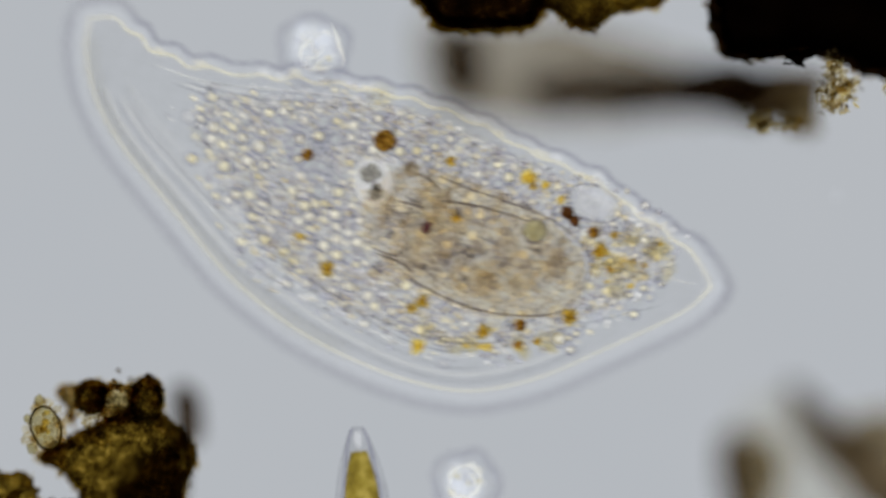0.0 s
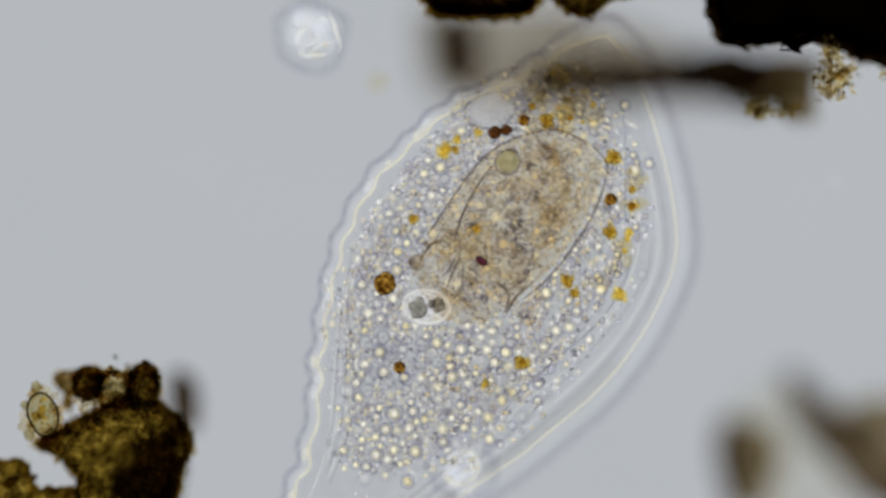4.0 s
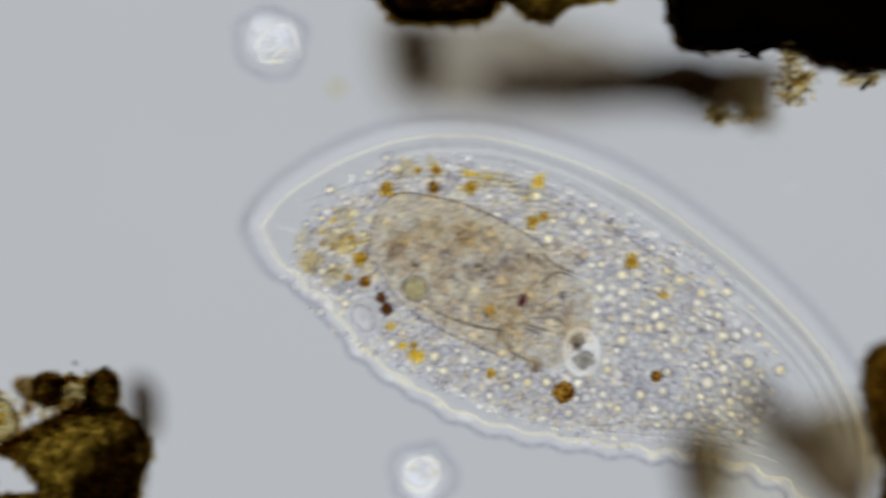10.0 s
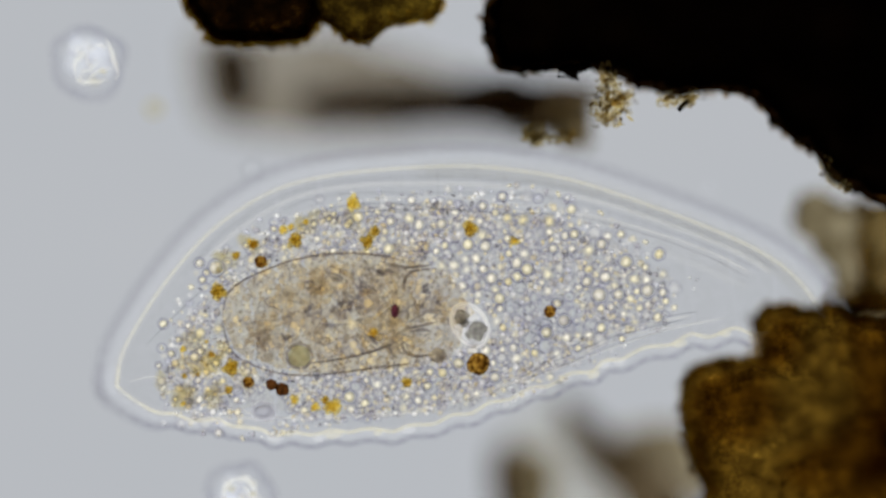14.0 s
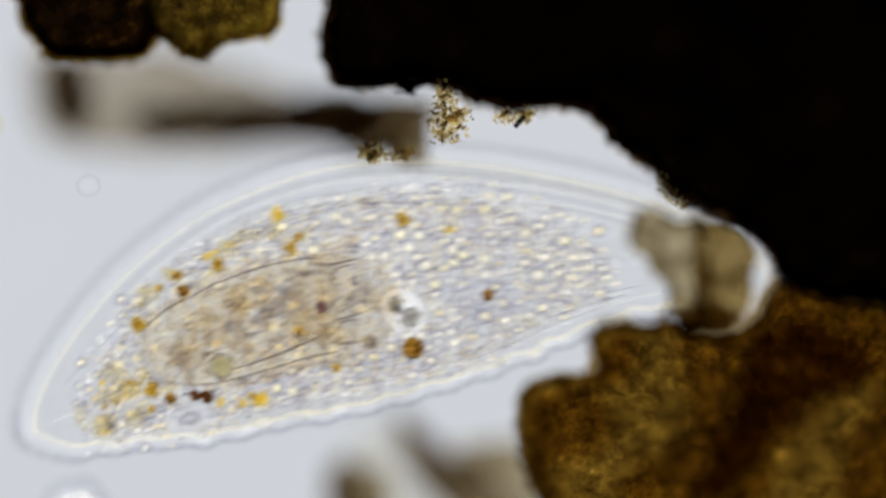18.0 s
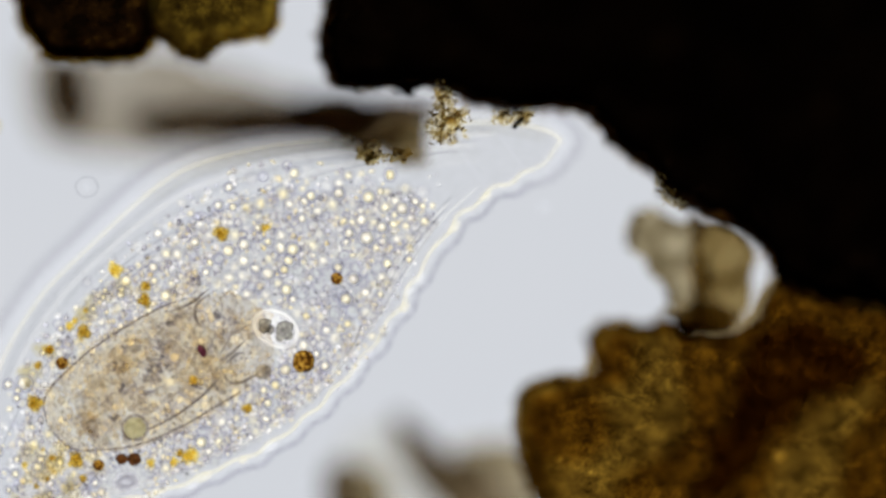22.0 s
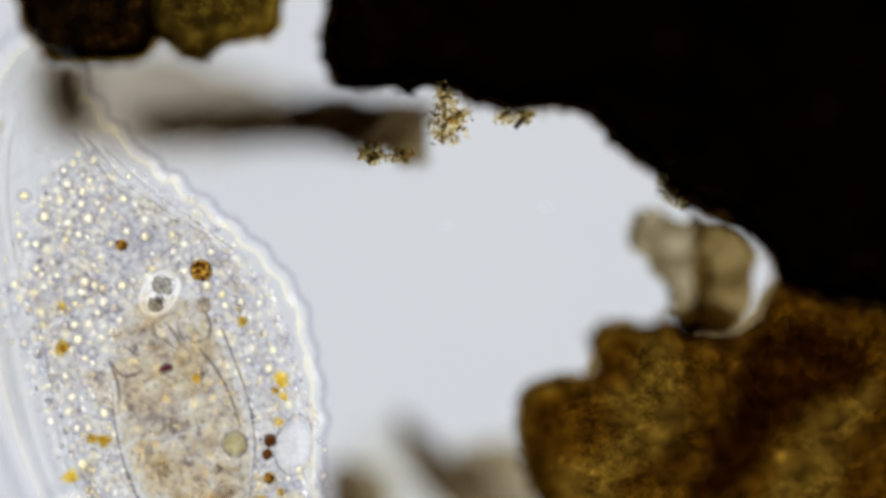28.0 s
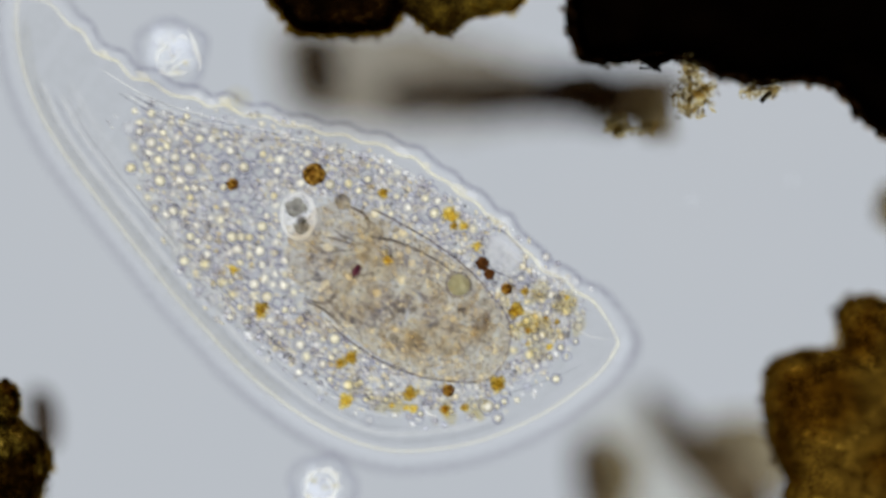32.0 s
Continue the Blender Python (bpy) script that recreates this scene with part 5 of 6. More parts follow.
def build_margin():
    """Bright cord round the cell with a painted optical halo outside it, a pale band and a soft dark seam, in short
    stiff pieces.
    """
    one = spline([Vector(p) for p in SMOOTH], 5, closed=False)
    two = spline([Vector(p) for p in WAVY], 5, closed=False)
    raw = one[:-1] + two[:-1]
    count, first = len(raw), len(one) - 1
    pts = []
    for i, p in enumerate(raw):
        d = (raw[(i + 1) % count] - raw[i - 1]).normalized()
        into = (i - first) if i >= first else -1
        wavy = max(0.0, min(1.0, into / 26, (count - i) / 26)) if into >= 0 else 0.0
        nn = Vector((d[1], -d[0]))
        tail = max(0.0, min(1.0, (p[0] - 560) / 420))
        uneven = noise.noise(Vector((into * 5 / 90, 2.0, 6.0)))
        swing = ((3.0 + 1.6 * tail) * (1 + 0.7 * uneven) * math.sin(into * 5 / 69 * 2 * math.pi + 1.3 * uneven) + (4.0 - 2.5 * tail) * noise.noise(Vector((into * 5 / 34, 5.0, 1.0)))) * wavy
        pts.append((p - nn * swing, nn, wavy))
    n = 5
    for i in range(0, count, n):
        run = [pts[k % count] for k in range(i - n // 2, i + n + n // 2 + 2)]
        mid, nn, wavy = pts[(i + n // 2) % count]
        c = B(*mid)
        along = tuple((B(*run[-1][0]) - B(*run[0][0])).normalized())
        # Cream rim, bluish band and grey fringe put halo and colour fringing into colour.
        for name, offs, wide, deep, mat in (("rim_segment", (0, 0), (6, 6.5), (-0.0045, -0.003), RIDGE if wavy > 0.5 else RIM), ("band_segment", (14, 9), (26, 15), (-0.009, -0.004), BAND), ("fringe_segment", (34, 21), (18, 10), (-0.013, -0.005), HEM if wavy > 0.5 else FRINGE)):
            bm = bmesh.new()
            line = [B(*(p + q * (offs[0] + (offs[1] - offs[0]) * w))) - c for p, q, w in run]
            width = wide[0] + (wide[1] - wide[0]) * wavy
            ribbon(bm, [(v.x, v.y) for v in line], width * 1.25 * U, 0, width * U * 0.3, 4, True)
            moving(name, bm, mat, c, deep[0] + (deep[1] - deep[0]) * wavy, "", along)
        if wavy > 0.9 and random.random() < 0.45:
            bm = bmesh.new()
            dome(bm, 0, 0, 0, random.uniform(8, 17) * U, random.uniform(5, 8) * U, 3 * U, math.atan2(-nn[0], -nn[1]), 14, 4, 0.25, i * 0.1)
            moving("crest", bm, CREST if i % 3 else RIDGE, B(*(mid + nn * random.uniform(3, 9))), -0.002, "", along)


build_margin()

# Clear body in slices across the long axis.
top_line = [p for p in SMOOTH]
low_line = list(reversed(WAVY))


def edge_at(line, x):
    for (x1, y1), (x2, y2) in zip(line, line[1:]):
        if x1 <= x <= x2:
            return y1 + (y2 - y1) * (x - x1) / (x2 - x1)
    return line[-1][1]


for i in range(17):
    xa, xb = 160 + i * 69, 160 + (i + 1) * 69 + 1
    xm = (xa + xb) / 2
    c = B(xm, (edge_at(top_line, xm) + edge_at(low_line, xm)) / 2)
    bm = bmesh.new()
    rows = []
    for k in range(5):
        x = xa + (xb - xa) * k / 4
        t, b = edge_at(top_line, x) + 4, edge_at(low_line, x) - 4
        row = []
        for j in range(11):
            f = j / 10
            v = B(x, t + (b - t) * f) - c
            row.append(bm.verts.new((v.x, v.y, 0.005 * math.sin(math.pi * f))))
        rows.append(row)
    for r, q in zip(rows, rows[1:]):
        for j in range(10):
            bm.faces.new((r[j], r[j + 1], q[j + 1], q[j]))
    moving("body_slice", bm, CYTO, c, -0.004)

# Granules with a look of their own.
SPECK = {"rust": RUST, "maroon": MAROON, "amber": AMBER, "yellow": YELLOW, "purple": PURPLE, "white": WHITE, "dun": DUN, "green": GREEN, "pale": PALE, "grey": GREY}
TAKEN = []


def granule(x, y, r, kind, ry=None, lump=0.15, z=-0.001, name="granule", turn=0.0):
    bm = bmesh.new()
    if kind in ("amber", "yellow"):
        for k in range(5):
            a, q = k * 1.9 + x, r * 0.55 * (k > 0)
            dome(bm, q * math.cos(a) * U, q * math.sin(a) * U, -k * 3 * U, r * (0.9 - 0.1 * k) * U, r * (0.72 - 0.06 * k) * U, r * 0.5 * U, a * 2, 12, 4, 0.7, x * 0.01 + k)
    else:
        k = 0.74 if kind in ("white", "pale") else 1.0
        dome(bm, 0, 0, 0, r * k * U, (ry or r) * k * U, min(r, ry or r) * U * (1.5 if k < 1 else 0.9), turn, 16, 6, lump, x * 0.01)
    TAKEN.append((x, y, r))
    ob = moving(name, bm, SPECK[kind], B(x, y), z, f"{kind} granule" if kind in ("rust", "maroon", "purple", "yellow") else "")
    # Dark ring round a bright core: the granule's refraction, built as coloured shapes.
    if kind in ("white", "pale"):
        bm = bmesh.new()
        ribbon(bm, ring_points(r * 1.02, r, 18, 0.1, x), 4.6 * U, -0.0005, 1.5 * U, 3)
        part("wall", bm, SHELL, ob, "dark ring drawn for refraction at the edge")
    return ob


def cord(name, ctrl, width, mat, z=0.0, label=""):
    """A fine line on the cell, in pieces that bend with it."""
    pts = spline([Vector(p) for p in ctrl], 7, closed=False)
    n = 9
    for i in range(0, len(pts) - 1, n):
        run = pts[max(0, i - 3):i + n + 4]
        if len(run) < 4:
            continue
        c = B(*run[len(run) // 2])
        along = tuple((B(*run[-1]) - B(*run[0])).normalized())
        bm = bmesh.new()
        ribbon(bm, [tuple(B(*p) - c) for p in run], width * 1.2 * U, 0, width * U * 0.3, 4, True)
        moving(name, bm, mat, c, z, label, along)


def ring(x, y, r, mat, width=3.0, ry=None, name="vesicle", fill=None, turn=0.0, z=0.0):
    bm = bmesh.new()
    ribbon(bm, ring_points(r, ry or r, 26, 0.06, x, turn), width * U, 0, width * U * 0.4, 4)
    ob = moving(name, bm, mat, B(x, y), z)
    TAKEN.append((x, y, max(r, ry or r)))
    if fill:
        bm = bmesh.new()
        dome(bm, 0, 0, 0, (r - 1) * U, ((ry or r) - 1) * U, r * 0.3 * U, turn, 18, 4, 0.05, x)
        inner = part("sap", bm, fill, ob)
        inner.location = (0, 0, 0.003 if fill is SAP else -0.003)
    return ob


for x, y, r, kind in ((773, 662, 20, "rust"), (414, 665, 10, "maroon"), (433, 676, 12, "maroon"), (375, 655, 10, "rust"), (345, 628, 14, "amber"), (553, 357, 13, "yellow"), (897, 570, 11, "rust"), (767, 410, 13, "amber"), (327, 498, 14, "amber"), (452, 418, 13, "amber"), (395, 450, 11, "rust"), (575, 425, 12, "amber"), (590, 408, 9, "amber"), (840, 437, 8, "yellow"), (523, 720, 14, "yellow"), (492, 716, 8, "yellow"), (706, 643, 14, "dun"), (650, 690, 9, "amber"), (455, 697, 8, "yellow"), (508, 708, 7, "amber")):
    granule(x, y, r, kind, lump=0.3)
granule(630, 556, 7, "purple", 12)
granule(458, 625, 20, "green", name="vesicle")
ring(458, 625, 22, LINE, 5, fill=None)
for x, y, r, kind in ((325, 455, 15, "white"), (300, 445, 9, "white"), (285, 605, 10, "white"), (980, 548, 15, "white"), (1060, 552, 13, "white"), (1012, 552, 11, "white"), (920, 590, 12, "white"), (910, 556, 9, "pale"), (890, 610, 12, "pale"), (815, 538, 12, "pale"), (862, 488, 13, "pale"), (905, 455, 9, "white"), (985, 453, 11, "white"), (550, 708, 12, "pale"), (620, 390, 10, "white"), (715, 398, 11, "white"), (800, 692, 10, "white"), (830, 432, 9, "white"), (960, 520, 10, "white"), (1025, 490, 13, "pale"), (820, 358, 9, "white"), (787, 372, 9, "white"), (940, 432, 10, "pale"), (1085, 560, 9, "white"), (740, 660, 12, "pale"), (685, 700, 9, "pale"), (600, 605, 9, "pale"), (590, 597, 8, "yellow")):
    granule(x, y, r, kind, lump=0.08)
for i in range(15):
    a, q = random.uniform(0, 6.28), random.uniform(0, 1) ** 0.6
    granule(292 + 72 * q * math.cos(a), 628 + 60 * q * math.sin(a), random.uniform(3.5, 8.5), random.choice(("yellow", "amber", "amber", "pale", "yellow", "white")), lump=0.35)
for i in range(16):
    f = i / 15
    granule(300 + 250 * f + random.gauss(0, 8), 470 - 85 * math.sin(f * 2.2) + random.gauss(0, 9), random.uniform(5, 9), random.choice(("yellow", "amber", "pale", "pale")), lump=0.35)
# Wide pale yellow tinted domes round the yellow granules.
for i in range(30):
    f = random.random()
    if i < 20:
        a, q = random.uniform(0, 6.28), random.random() ** 0.6
        x, y = 300 + 80 * q * math.cos(a), 625 + 60 * q * math.sin(a)
    else:
        x, y = 300 + 260 * f + random.gauss(0, 7), 468 - 85 * math.sin(f * 2.2) + random.gauss(0, 7)
    size = random.uniform(9, 22)
    bm = bmesh.new()
    dome(bm, 0, 0, 0, size * U, size * random.uniform(0.5, 0.9) * U, 2 * U, random.uniform(0, 3), 14, 4, 0.6, i)
    moving("yellow_haze", bm, HAZE, B(x, y), random.uniform(-0.009, -0.004), "soft pale yellow tint round the granules")
for x, y, r in ((690, 705, 12), (640, 622, 22), (862, 618, 11), (890, 596, 11), (668, 560, 15), (528, 560, 9), (470, 500, 7), (500, 480, 6), (835, 555, 12), (560, 690, 9), (850, 520, 10), (740, 440, 9), (930, 545, 9)):
    ring(x, y, r, SEAM if r < 10 else FAINT, 4.0)

for k in range(22):
    a, q = random.uniform(0, 6.28), random.uniform(0, 1) ** 0.5
    ring(905 + 85 * q * math.cos(a), 585 + 60 * q * math.sin(a), random.uniform(8, 13), SEAM, 3.6, z=random.uniform(-0.007, -0.002))
for k in range(30):
    a, q = random.uniform(0, 6.28), random.uniform(0, 1) ** 0.5
    ring(560 + 190 * q * math.cos(a), 556 + 82 * q * math.sin(a), random.uniform(5, 10), PORE, 3.0, z=random.uniform(-0.006, -0.001))
TAKEN = [k for k in TAKEN if not inside(k[0], k[1], [(360, 460), (760, 460), (760, 650), (360, 650)])]

# Clear vacuole at the wavy margin and the pale vacuole with two grey bodies.
TAKEN.append((404, 708, 36))
for k in range(9):
    c0, s0 = math.cos(-0.35), math.sin(-0.35)
    run = []
    for j in range(-1, 10):
        a = 2 * math.pi * (k + j / 8) / 9
        x, y = 50 * math.cos(a), 31 * math.sin(a) * (1 + 0.06 * math.sin(3 * a))
        run.append((404 + x * c0 + y * s0, 708 - x * s0 + y * c0))
    mid = B(*run[5])
    bm = bmesh.new()
    ribbon(bm, [tuple(B(*p) - mid) for p in run], 4.2 * U, 0, 1.5 * U, 4, True)
    along = tuple((B(*run[-1]) - B(*run[0])).normalized())
    ob = moving("vacuole_wall", bm, PORE, mid, -0.0005, "thin wall of the clear contractile vacuole", along)
    VACUOLE.append(ob.name)
    hub = B(404, 708)
    off = (mid - hub) * 0.45
    bm = bmesh.new()
    dome(bm, 0, 0, 0, 23 * U, 15 * U, 4 * U, math.atan2(along[1], along[0]), 16, 4, 0.1, k)
    ob = moving("vacuole_sap", bm, SAP, hub + off, 0.002 + k * 0.0002, "clear bluish sap", along)
    VACUOLE.append(ob.name)
vac = ring(763, 586, 29, GLEAM, 8, 41, "pale_vacuole", MILK, 0.5)
tagged(vac, "bright-walled vacuole holding two grey bodies")
for dx, dy, r in ((-15, 15, 13), (-9, 4, 8), (11, -11, 18)):
    bm = bmesh.new()
    dome(bm, 0, 0, 0, r * U, r * 0.85 * U, r * 0.5 * U, 0.6, 24, 6, 0.4, dx)
    ob = part("enclosed_body", bm, SMOKE, vac, "grey granular body")
    ob.location = (dx * U, dy * U, 0.001)
    bm = bmesh.new()
    ribbon(bm, ring_points(r, r * 0.85, 22, 0.35, dx, 0.6), 3.2 * U, 0, 1 * U, 3)
    for k in range(r // 2):
        a, q = k * 2.4, r * 0.6 * (k / (r // 2)) ** 0.5
        ribbon(bm, [(q * math.cos(a) * U + px, q * math.sin(a) * U + py) for px, py in ring_points(3.0, 2.6, 9, 0.2, k)], 2.2 * U, 0, 1 * U, 3)
    mark = part("skin", bm, PORE, ob, "dark dotted skin")
    mark.location.z = 12 * U

# The large beige food mass, in slices, with its dark outline and folds.
FOOD_TOP = [(330, 545), (345, 495), (400, 466), (460, 450), (530, 446), (600, 452), (660, 466), (730, 490), (760, 540)]
FOOD_LOW = [(330, 545), (345, 600), (390, 632), (450, 656), (520, 664), (600, 660), (660, 656), (730, 640), (760, 540)]


def seam(xa, xb, f, y):
    """How far the uneven joint between two slices strays at a height."""
    one, two = (13 * noise.noise(Vector((y / 13, x / 7, 3.0))) + 10 * noise.noise(Vector((y / 40, x / 7, 8.0))) for x in (xa, xb))
    return one + (two - one) * f


for i in range(9):
    xa, xb = 332 + i * 47.5, 332 + (i + 1) * 47.5
    c = B((xa + xb) / 2, 555)
    bm = bmesh.new()
    rows = []
    for k in range(5):
        x = xa + (xb - xa) * k / 4
        t, b = edge_at(FOOD_TOP, x), edge_at(FOOD_LOW, x)
        rows.append([bm.verts.new((*(B(x + seam(xa, xb, k / 4, t + (b - t) * j / 24), t + (b - t) * j / 24) - c), 0.002 * math.sin(math.pi * j / 24))) for j in range(25)])
    for r, q in zip(rows, rows[1:]):
        for j in range(24):
            bm.faces.new((r[j], r[j + 1], q[j + 1], q[j]))
    moving("food_slice", bm, BEIGE if i < 7 else BEIGE_THIN, c, -0.002, "beige digested food")
for k in range(16):
    a, q = random.uniform(0, 6.28), random.uniform(0, 1) ** 0.5
    r = random.uniform(14, 34)
    x, y = 520 + 150 * q * math.cos(a), 556 + 70 * q * math.sin(a)
    bm = bmesh.new()
    dome(bm, 0, 0, 0, r * U, r * random.uniform(0.5, 0.9) * U, 3 * U, random.uniform(0, 3), 18, 4, 0.5, k * 1.3)
    moving("food_clot", bm, CLOT, B(x, y), random.uniform(-0.006, 0.0))
for k, (x, y, s) in enumerate(((544, 530, 1.0), (530, 548, 0.8), (560, 515, 0.7), (480, 505, 0.6), (690, 520, 0.7), (705, 545, 0.8), (430, 590, 0.5), (610, 480, 0.6), (590, 610, 0.5), (470, 545, 0.5))):
    bm = bmesh.new()
    for j in range(int(16 * s)):
        dome(bm, random.gauss(0, 13 * s) * U, random.gauss(0, 11 * s) * U, random.uniform(-4, 0) * U, random.uniform(3, 7) * U, random.uniform(1.5, 4) * U, 2 * U, random.uniform(0, 3), 9, 3, 0.6, j + k)
    moving("dark_crumb", bm, PORE, B(x, y), 0.0005, "dark specks in the food")
rng = random.Random(11)
for k in range(36):
    a, q = rng.uniform(0, 6.28), rng.uniform(0, 1) ** 0.5
    x, y, turn, long = 530 + 185 * q * math.cos(a), 556 + 86 * q * math.sin(a), rng.gauss(0, 0.7), rng.uniform(10, 30)
    bend = rng.uniform(-0.5, 0.5)
    run = [(x + f * long * math.cos(turn), y + f * long * math.sin(turn) + bend * long * f * f) for f in (-1, -0.5, 0, 0.5, 1)]
    cord("food_thread", run, rng.uniform(2.2, 4.2), (PORE, LINE, SEAM)[k % 3], rng.uniform(-0.004, 0.0))
for k, (x, y, rx, ry, turn, mat) in enumerate(((560, 530, 46, 20, 0.6, BRUISE), (590, 500, 30, 18, -0.4, BRUISE), (470, 560, 40, 24, 0.2, BRUISE), (655, 500, 26, 16, 0.9, BRUISE), (690, 540, 30, 14, -0.6, BRUISE), (610, 590, 44, 20, 0.1, OCHRE),
                                                 (500, 490, 52, 22, 0.1, OCHRE), (430, 540, 30, 34, 0.4, OCHRE), (640, 620, 34, 16, 0.2, OCHRE), (660, 450, 36, 14, 0.2, OCHRE), (540, 620, 50, 16, -0.1, BRUISE), (740, 560, 26, 22, 0.3, OCHRE), (400, 590, 26, 18, 0.5, BRUISE))):
    bm = bmesh.new()
    dome(bm, 0, 0, 0, rx * U, ry * U, 3 * U, -turn, 26, 4, 0.9, k * 2.3)
    moving("food_patch", bm, mat, B(x, y), -0.0055 + 0.0004 * k, "darker patch in the food")
cord("food_brace", [(626, 462), (630, 500), (628, 560), (632, 610), (630, 652)], 16, CLOT, -0.003)
cord("food_outline", FOOD_TOP[:-2], 3.6, LINE)
cord("food_outline", FOOD_LOW[:-2], 3.6, LINE)
cord("food_fold", [(470, 640), (530, 640), (590, 630), (640, 612)], 4.6, LINE)
cord("food_fold", [(600, 462), (650, 474), (700, 470)], 4.6, LINE)
cord("food_fold", [(700, 478), (662, 482), (648, 500), (648, 522)], 4.6, LINE)
cord("food_fold", [(646, 545), (644, 580)], 8, SEAM)
cord("food_fold", [(646, 600), (645, 628), (665, 642), (700, 640)], 4.6, LINE)
cord("food_fold", [(650, 590), (680, 584), (712, 576)], 4.6, LINE)
cord("food_fold", [(700, 596), (680, 592), (655, 596)], 4.6, LINE)
cord("food_fold", [(520, 565), (545, 545), (560, 520)], 8, SEAM)
cord("food_fold", [(550, 500), (566, 530), (562, 560)], 8, SEAM)
cord("food_fold", [(490, 572), (520, 582)], 8, SEAM)
cord("inner_contour", [(200, 590), (250, 540), (310, 485), (370, 440), (430, 405), (500, 382), (580, 372), (680, 370), (780, 380), (860, 398)], 2.4, FAINT)
cord("inner_contour", [(250, 560), (320, 500), (400, 440), (470, 405)], 2.4, PALELINE)
cord("inner_contour", [(165, 650), (230, 640), (300, 700), (380, 715), (440, 735)], 2.6, PALELINE)
for k in range(5):
    cord("striation", [(760 + 20 * k, 735 - 9 * k), (880 + 10 * k, 690 - 10 * k), (1000, 652 - 9 * k), (1110 + 8 * k, 632 - 6 * k)], 2.6, PALELINE if k % 2 else FAINT, 0.001)
for k in range(4):
    cord("striation", [(820 + 30 * k, 345 + 14 * k), (960 + 20 * k, 390 + 16 * k), (1100 + 10 * k, 450 + 18 * k), (1230, 535 + 14 * k)], 3.0, PALELINE if k % 2 else FAINT, -0.011)
for off, mat in ((18, FAINT), (30, PALELINE), (44, FAINT), (60, PALELINE), (74, FAINT)):
    arc = []
    for x, y in SMOOTH[3 + off % 3:-2 - off % 2]:
        way = Vector((720 - x, 560 - y)).normalized()
        arc.append((x + way[0] * off, y + way[1] * off * (1 + 0.1 * math.sin(x / 90 + off))))
    cord("striation", arc, 2.6 + off % 4 * 0.6, mat, -0.009 + off * 0.0001)
cord("inner_rim", [(p[0] + (4 if i else 20), p[1] - 26) for i, p in enumerate(WAVY[3:-2])], 3.4, PALELINE, -0.001)

# Fine granules packed through the cell, gathered in small stiff packets.
ZONE = [(235, 640), (262, 575), (330, 470), (420, 405), (560, 368), (700, 362), (830, 372), (930, 410), (1030, 470), (1105, 555), (1080, 610), (980, 640), (860, 692), (740, 735), (600, 745), (470, 735), (360, 705), (270, 695)]
ZONE_TOP = [(235, 640), (262, 575), (330, 470), (420, 405), (560, 368), (700, 362), (830, 372), (930, 410), (1030, 470), (1105, 555)]
ZONE_LOW = [(235, 640), (270, 695), (360, 705), (470, 735), (600, 745), (740, 735), (860, 692), (980, 640), (1080, 610), (1105, 555)]
for i in range(16):
    xa, xb = 240 + i * 53.5, 240 + (i + 1) * 53.5
    c = B((xa + xb) / 2, 560)
    bm = bmesh.new()
    rows = []
    for k in range(7):
        x = xa + (xb - xa) * k / 6
        t, b = edge_at(ZONE_TOP, x), edge_at(ZONE_LOW, x)
        t += 16 * noise.noise(Vector((x / 17, 1.0, 2.0)))
        b += 16 * noise.noise(Vector((x / 17, 4.0, 2.0)))
        rows.append([bm.verts.new((*(B(x + seam(xa, xb, k / 6, t + (b - t) * j / 36), t + (b - t) * j / 36) - c), 0.002 * math.sin(math.pi * j / 36))) for j in range(37)])
    for r, q in zip(rows, rows[1:]):
        for j in range(36):
            bm.faces.new((r[j], r[j + 1], q[j + 1], q[j]))
    moving("ground_slice", bm, GROUND, c, -0.0025, "cloudy granular ground plasm")
FOOD = FOOD_TOP + list(reversed(FOOD_LOW))
spots, grid = [], {}
rng = random.Random(7)


def free(x, y, r):
    gx, gy = int(x // 16), int(y // 16)
    for ix in (gx - 1, gx, gx + 1):
        for iy in (gy - 1, gy, gy + 1):
            for sx, sy, sr in grid.get((ix, iy), ()):
                if (sx - x) ** 2 + (sy - y) ** 2 < ((0.55 if max(sr, r) < 6.85 else 0.9) * (sr + r)) ** 2:
                    return False
    return all((sx - x) ** 2 + (sy - y) ** 2 > (sr + 0.6 * r) ** 2 for sx, sy, sr in TAKEN) and ((x - 406) / 40) ** 2 + ((y - 712) / 32) ** 2 > 1


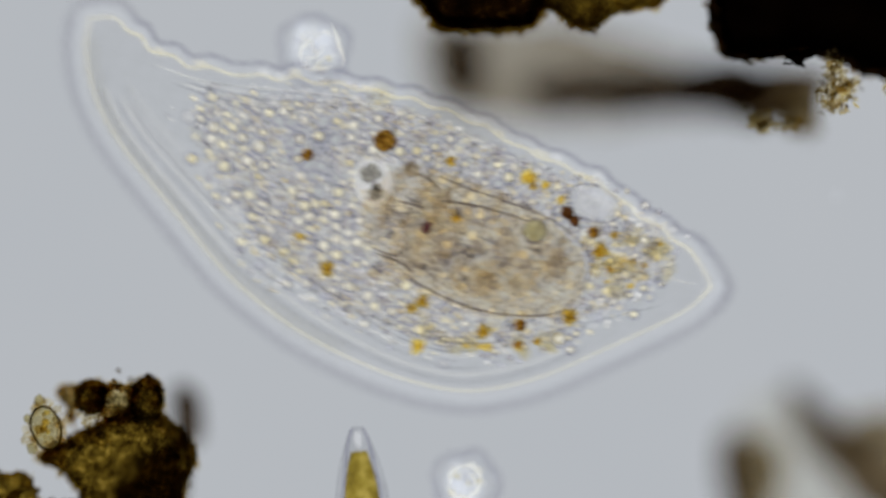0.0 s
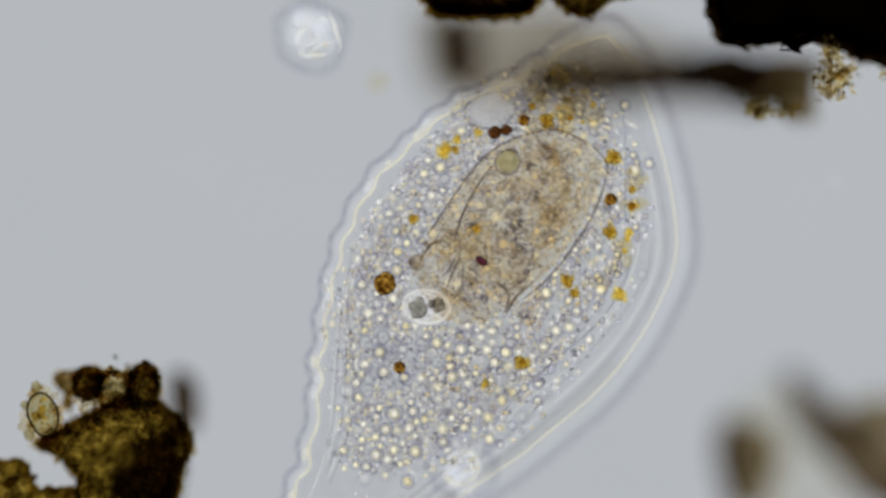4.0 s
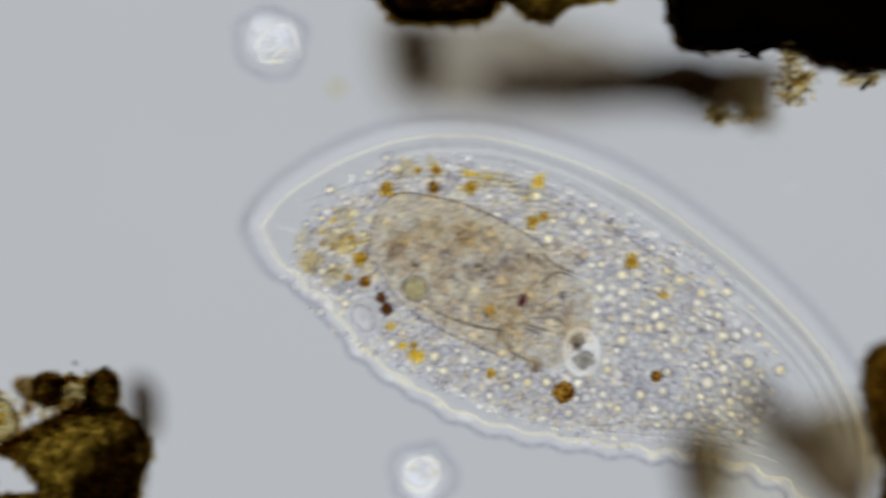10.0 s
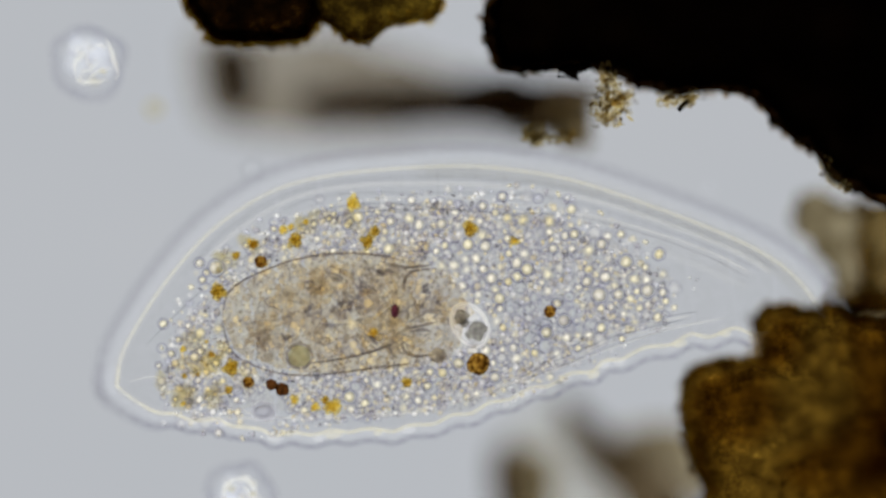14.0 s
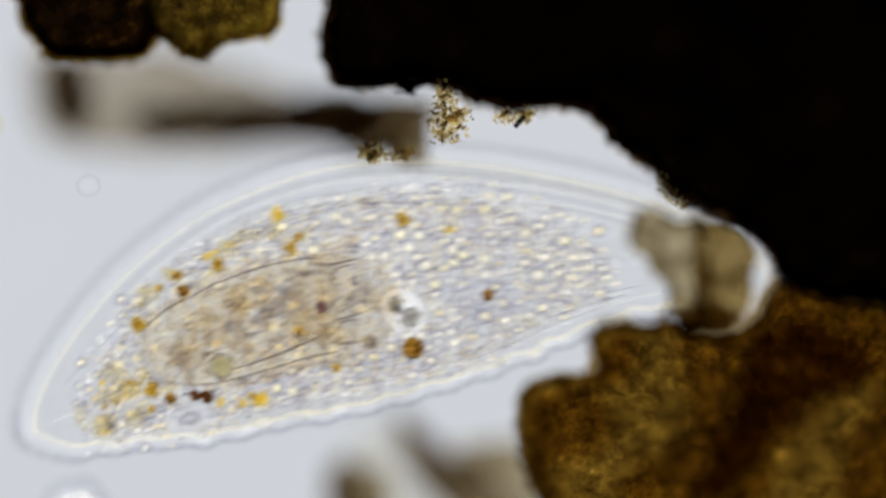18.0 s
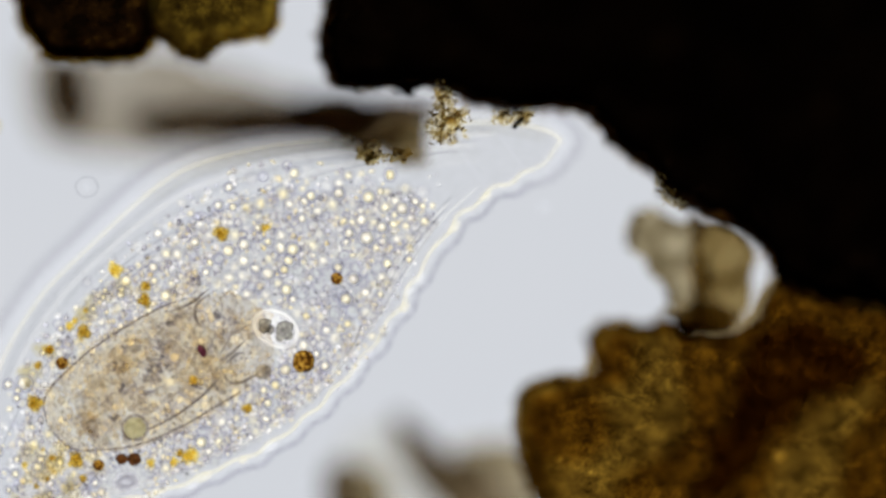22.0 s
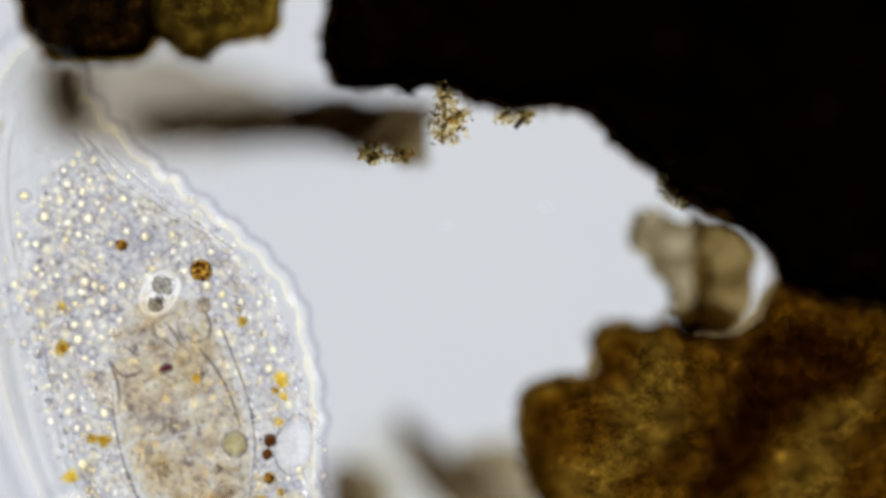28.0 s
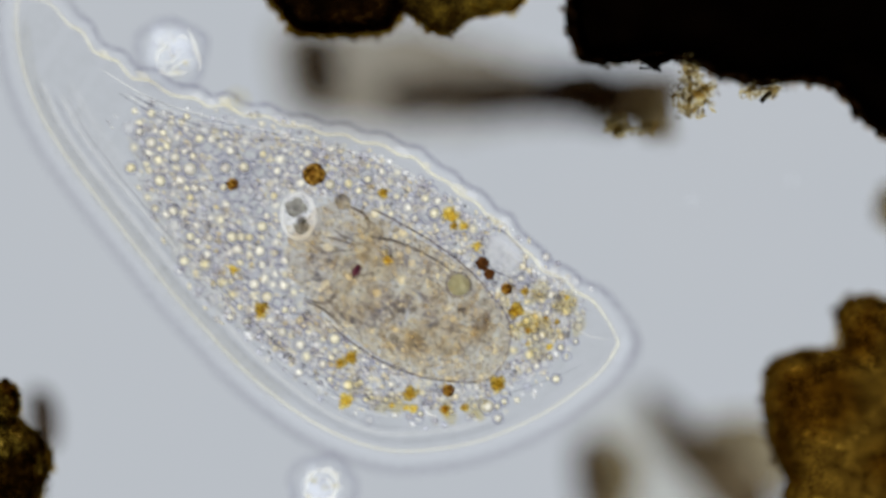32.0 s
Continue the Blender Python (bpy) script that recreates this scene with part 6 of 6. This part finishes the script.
mediums = 0
for n in range(30000):
    x, y = rng.uniform(225, 1160), rng.uniform(335, 752)
    beyond = 0
    while beyond < 4 and not inside(660 + (x - 660) * (1 - 0.035 * beyond), 545 + (y - 545) * (1 - 0.06 * beyond), ZONE):
        beyond += 1
    if beyond == 4 or rng.random() < (0, 0.72, 0.88, 0.95)[beyond]:
        continue
    food = inside(x, y, FOOD)
    tail = max(0.0, min(1.0, (x - 700) / 380))
    if n < 4200 and not food:
        r = 7.0 + 5.5 * rng.random() ** 2.0
        if rng.random() > 0.16 + 0.5 * tail or mediums > 180:
            continue
    else:
        r = 2.6 + 4.2 * rng.random() ** 1.5 if not food else 2.4 + 7 * rng.random() ** 3
        if rng.random() < 0.72 * max(0.0, (x - 930) / 170):
            continue
        if food and rng.random() < 0.68:
            continue
    if not free(x, y, r):
        continue
    grid.setdefault((int(x // 16), int(y // 16)), []).append((x, y, r))
    if r > 6.85 and not food:
        mediums += 1
        look_of = rng.random()
        deep = rng.uniform(-0.008, 0.0)
        bm = bmesh.new()
        if look_of < 0.22:
            dome(bm, 0, 0, 0, r * 0.95 * U, r * rng.uniform(0.8, 0.95) * U, r * 0.5 * U, rng.uniform(0, 3), 14, 4, 0.15, x)
            bead = moving("granule", bm, VESICLE, B(x, y), deep)
        else:
            dome(bm, 0, 0, 0, r * 0.8 * U, r * rng.uniform(0.62, 0.8) * U, r * 1.2 * U, rng.uniform(0, 3), 12, 5, 0.2, x)
            bead = moving("granule", bm, rng.choice((WHITE, WHITE, PALE, PALE, LEMON)), B(x, y), deep)
        # This ring stands in for the dark refracted edge of the bead.
        bm = bmesh.new()
        ribbon(bm, ring_points(r * 1.04, r, 16, 0.15, x), rng.uniform(2.8, 4.2) * U, -0.0005, 1.5 * U, 3)
        part("wall", bm, SHELL if look_of < 0.8 else SEAM, bead, "dark ring drawn for refraction at the edge")
    else:
        spots.append((x, y, r, food))
packets = {}
for x, y, r, food in spots:
    packets.setdefault((int(x // 52), int(y // 52), food), []).append((x, y, r))
for (gx, gy, food), items in sorted(packets.items()):
    c = B(gx * 52 + 26, gy * 52 + 26)
    bm = bmesh.new()
    for x, y, r in items:
        v = B(x, y) - c
        dome(bm, v.x, v.y, rng.uniform(-0.0055, 0.001), r * U, r * rng.uniform(0.5, 1.1) * U, r * (1.4 if not food else 0.5) * U, rng.uniform(0, 3), 9, 4, 0.5, x * 0.1)
    ob = moving("granule_packet", bm, CRUMB if food else FINE, c, -0.0005)
    tagged(ob, "", "", "", "stuff")
for (gx, gy, food), items in sorted(packets.items()):
    if food or len(items) < 12:
        continue
    c = B(gx * 52 + 26, gy * 52 + 26)
    bm = bmesh.new()
    for x, y, r in rng.sample(items, len(items) * 2 // 7):
        v, z = B(x, y) - c, rng.uniform(-0.006, 0.001)
        size = rng.uniform(5, 9.5)
        ribbon(bm, [(v.x + p[0], v.y + p[1]) for p in ring_points(size, size * rng.uniform(0.8, 1), 11, 0.2, x)], 3.0 * U, z, 1 * U, 3)
    ob = moving("vesicle_packet", bm, SEAM, c, 0.0)
    tagged(ob, "", "", "", "stuff")

# The thin margin near the tail stands on edge and folds down flat where it rubs along the black clump.
FOLDS = []
for k in range(14):
    bm = bmesh.new()
    ribbon(bm, [((f - 4) * 8.5 * U, 2.5 * U * math.sin(f * 0.9 + k)) for f in range(9)], random.uniform(19, 25) * U, 0, 2 * U, 5, True)
    ob = part("margin_fold", bm, FOLD, cell, "yellowish folded membrane of the margin")
    for off in (-8, -2, 6):
        bm = bmesh.new()
        ribbon(bm, [((f - 4) * 8 * U, (off + 1.5 * math.sin(f * 0.8 + k + off)) * U) for f in range(9)], random.uniform(3, 5) * U, 0, 1 * U, 3, True)
        crease = part("crease", bm, CREASE if off != -2 else FOLD, ob)
        crease.location.z = 3 * U
    FOLDS.append(ob)
FOLD_LINES = {
    12: [(x + 397, y - 50) for x, y in ((1213, 590), (1216, 625), (1206, 655), (1194, 690), (1184, 720), (1180, 750), (1188, 775), (1210, 800), (1240, 825))],
    22.5: debris_plan((800, 196), (860, 208), (920, 214), (970, 214), (1020, 222), (1075, 236)),
    23: debris_plan((720, 186), (780, 212), (840, 240), (890, 246), (940, 226), (990, 214), (1040, 222), (1100, 262)),
    23.5: debris_plan((650, 165), (720, 182), (790, 220), (850, 250), (890, 258), (930, 245), (970, 217), (1020, 207), (1070, 232), (1120, 290), (1160, 345), (1185, 380)),
    24: debris_plan((600, 162), (700, 174), (770, 208), (830, 250), (890, 261), (940, 245), (980, 216), (1030, 208), (1080, 240), (1125, 300), (1160, 345), (1180, 370)),
    24.5: debris_plan((640, 166), (720, 180), (790, 216), (850, 242), (900, 245), (950, 228), (1000, 216), (1040, 222)),
}


def walk_folds():
    rest = spline([Vector(p) for p in SMOOTH[8:-1]], 4, closed=False)
    for k, ob in enumerate(FOLDS):
        f = (k + 0.5) / len(FOLDS)
        rows, last = [], None
        for i, t in enumerate(SECONDS):
            if t in FOLD_LINES and (t != 12 or k % 3 == 0):
                line = spline([Vector(p) for p in FOLD_LINES[t]], 4, closed=False)
                n = min(len(line) - 4, max(3, int(f * len(line))))
                w, d = P(*line[n]), P(*line[n + 3]) - P(*line[n - 3])
                a = radians(TURN[i])
                dx, dy = w.x - EAST[i] * U, w.y - NORTH[i] * U
                x, y = dx * math.cos(a) + dy * math.sin(a), dy * math.cos(a) - dx * math.sin(a)
                turn, roll, z = math.atan2(d.y, d.x) - a, 0.0, 0.0
            else:
                n = min(len(rest) - 4, max(3, int(f * len(rest))))
                (x, y), (x1, y1), (x0, y0) = (field(*B(*rest[n + j]), i) for j in (0, 3, -3))
                turn, roll, z = math.atan2(y1 - y0, x1 - x0), 84.0, -0.024
            turn = math.degrees(turn)
            while last is not None and turn - last > 180:
                turn -= 360
            while last is not None and turn - last < -180:
                turn += 360
            last = turn
            rows.append((t, pose(x, y, z, roll, 0, turn)))
        walk(ob, rows)


def swell(t):
    """How full the contractile vacuole is: it empties near 10 s and fills again before 28 s."""
    return 1.0 - 0.75 * min(1.0, max(0.0, (t - 9.0) / 1.5)) + 0.75 * min(1.0, max(0.0, (t - 24.5) / 3.2))


def motions():
    walk_folds()
    walk(alga, [(t, pose((x - 784) * U, (441 - y) * U, 0.0, 0, 0, a)) for t, x, y, a in ((0, 626, 727, 4), (0.1, 614, 742, 3), (0.2, 609, 799, 2), (0.3, 606, 890, 2), (0.5, 600, 1100, 2), (1.0, 590, 1400, 2), (32, 590, 1400, 2))])
    walk(cell, [(t, pose(x * U, y * U, rise(t), 0, 0, a)) for t, x, y, a in zip(SECONDS, EAST, NORTH, TURN)])
    for ob, bx, by, z, along in MOVERS:
        rest = math.atan2(along[1], along[0])
        rows = []
        for i, t in enumerate(SECONDS):
            ax, ay = bx, by
            if ob.name in VACUOLE:
                hub, full = B(404, 708), swell(t)
                ax, ay = hub.x + (bx - hub.x) * full, hub.y + (by - hub.y) * full
            x0, y0 = field(ax, ay, i)
            x1, y1 = field(ax + 4 * U * along[0], ay + 4 * U * along[1], i)
            turn = (math.atan2(y1 - y0, x1 - x0) - rest + math.pi) % (2 * math.pi) - math.pi
            rows.append((t, pose(x0, y0, z, 0, 0, math.degrees(turn))))
        walk(ob, rows)


motions()
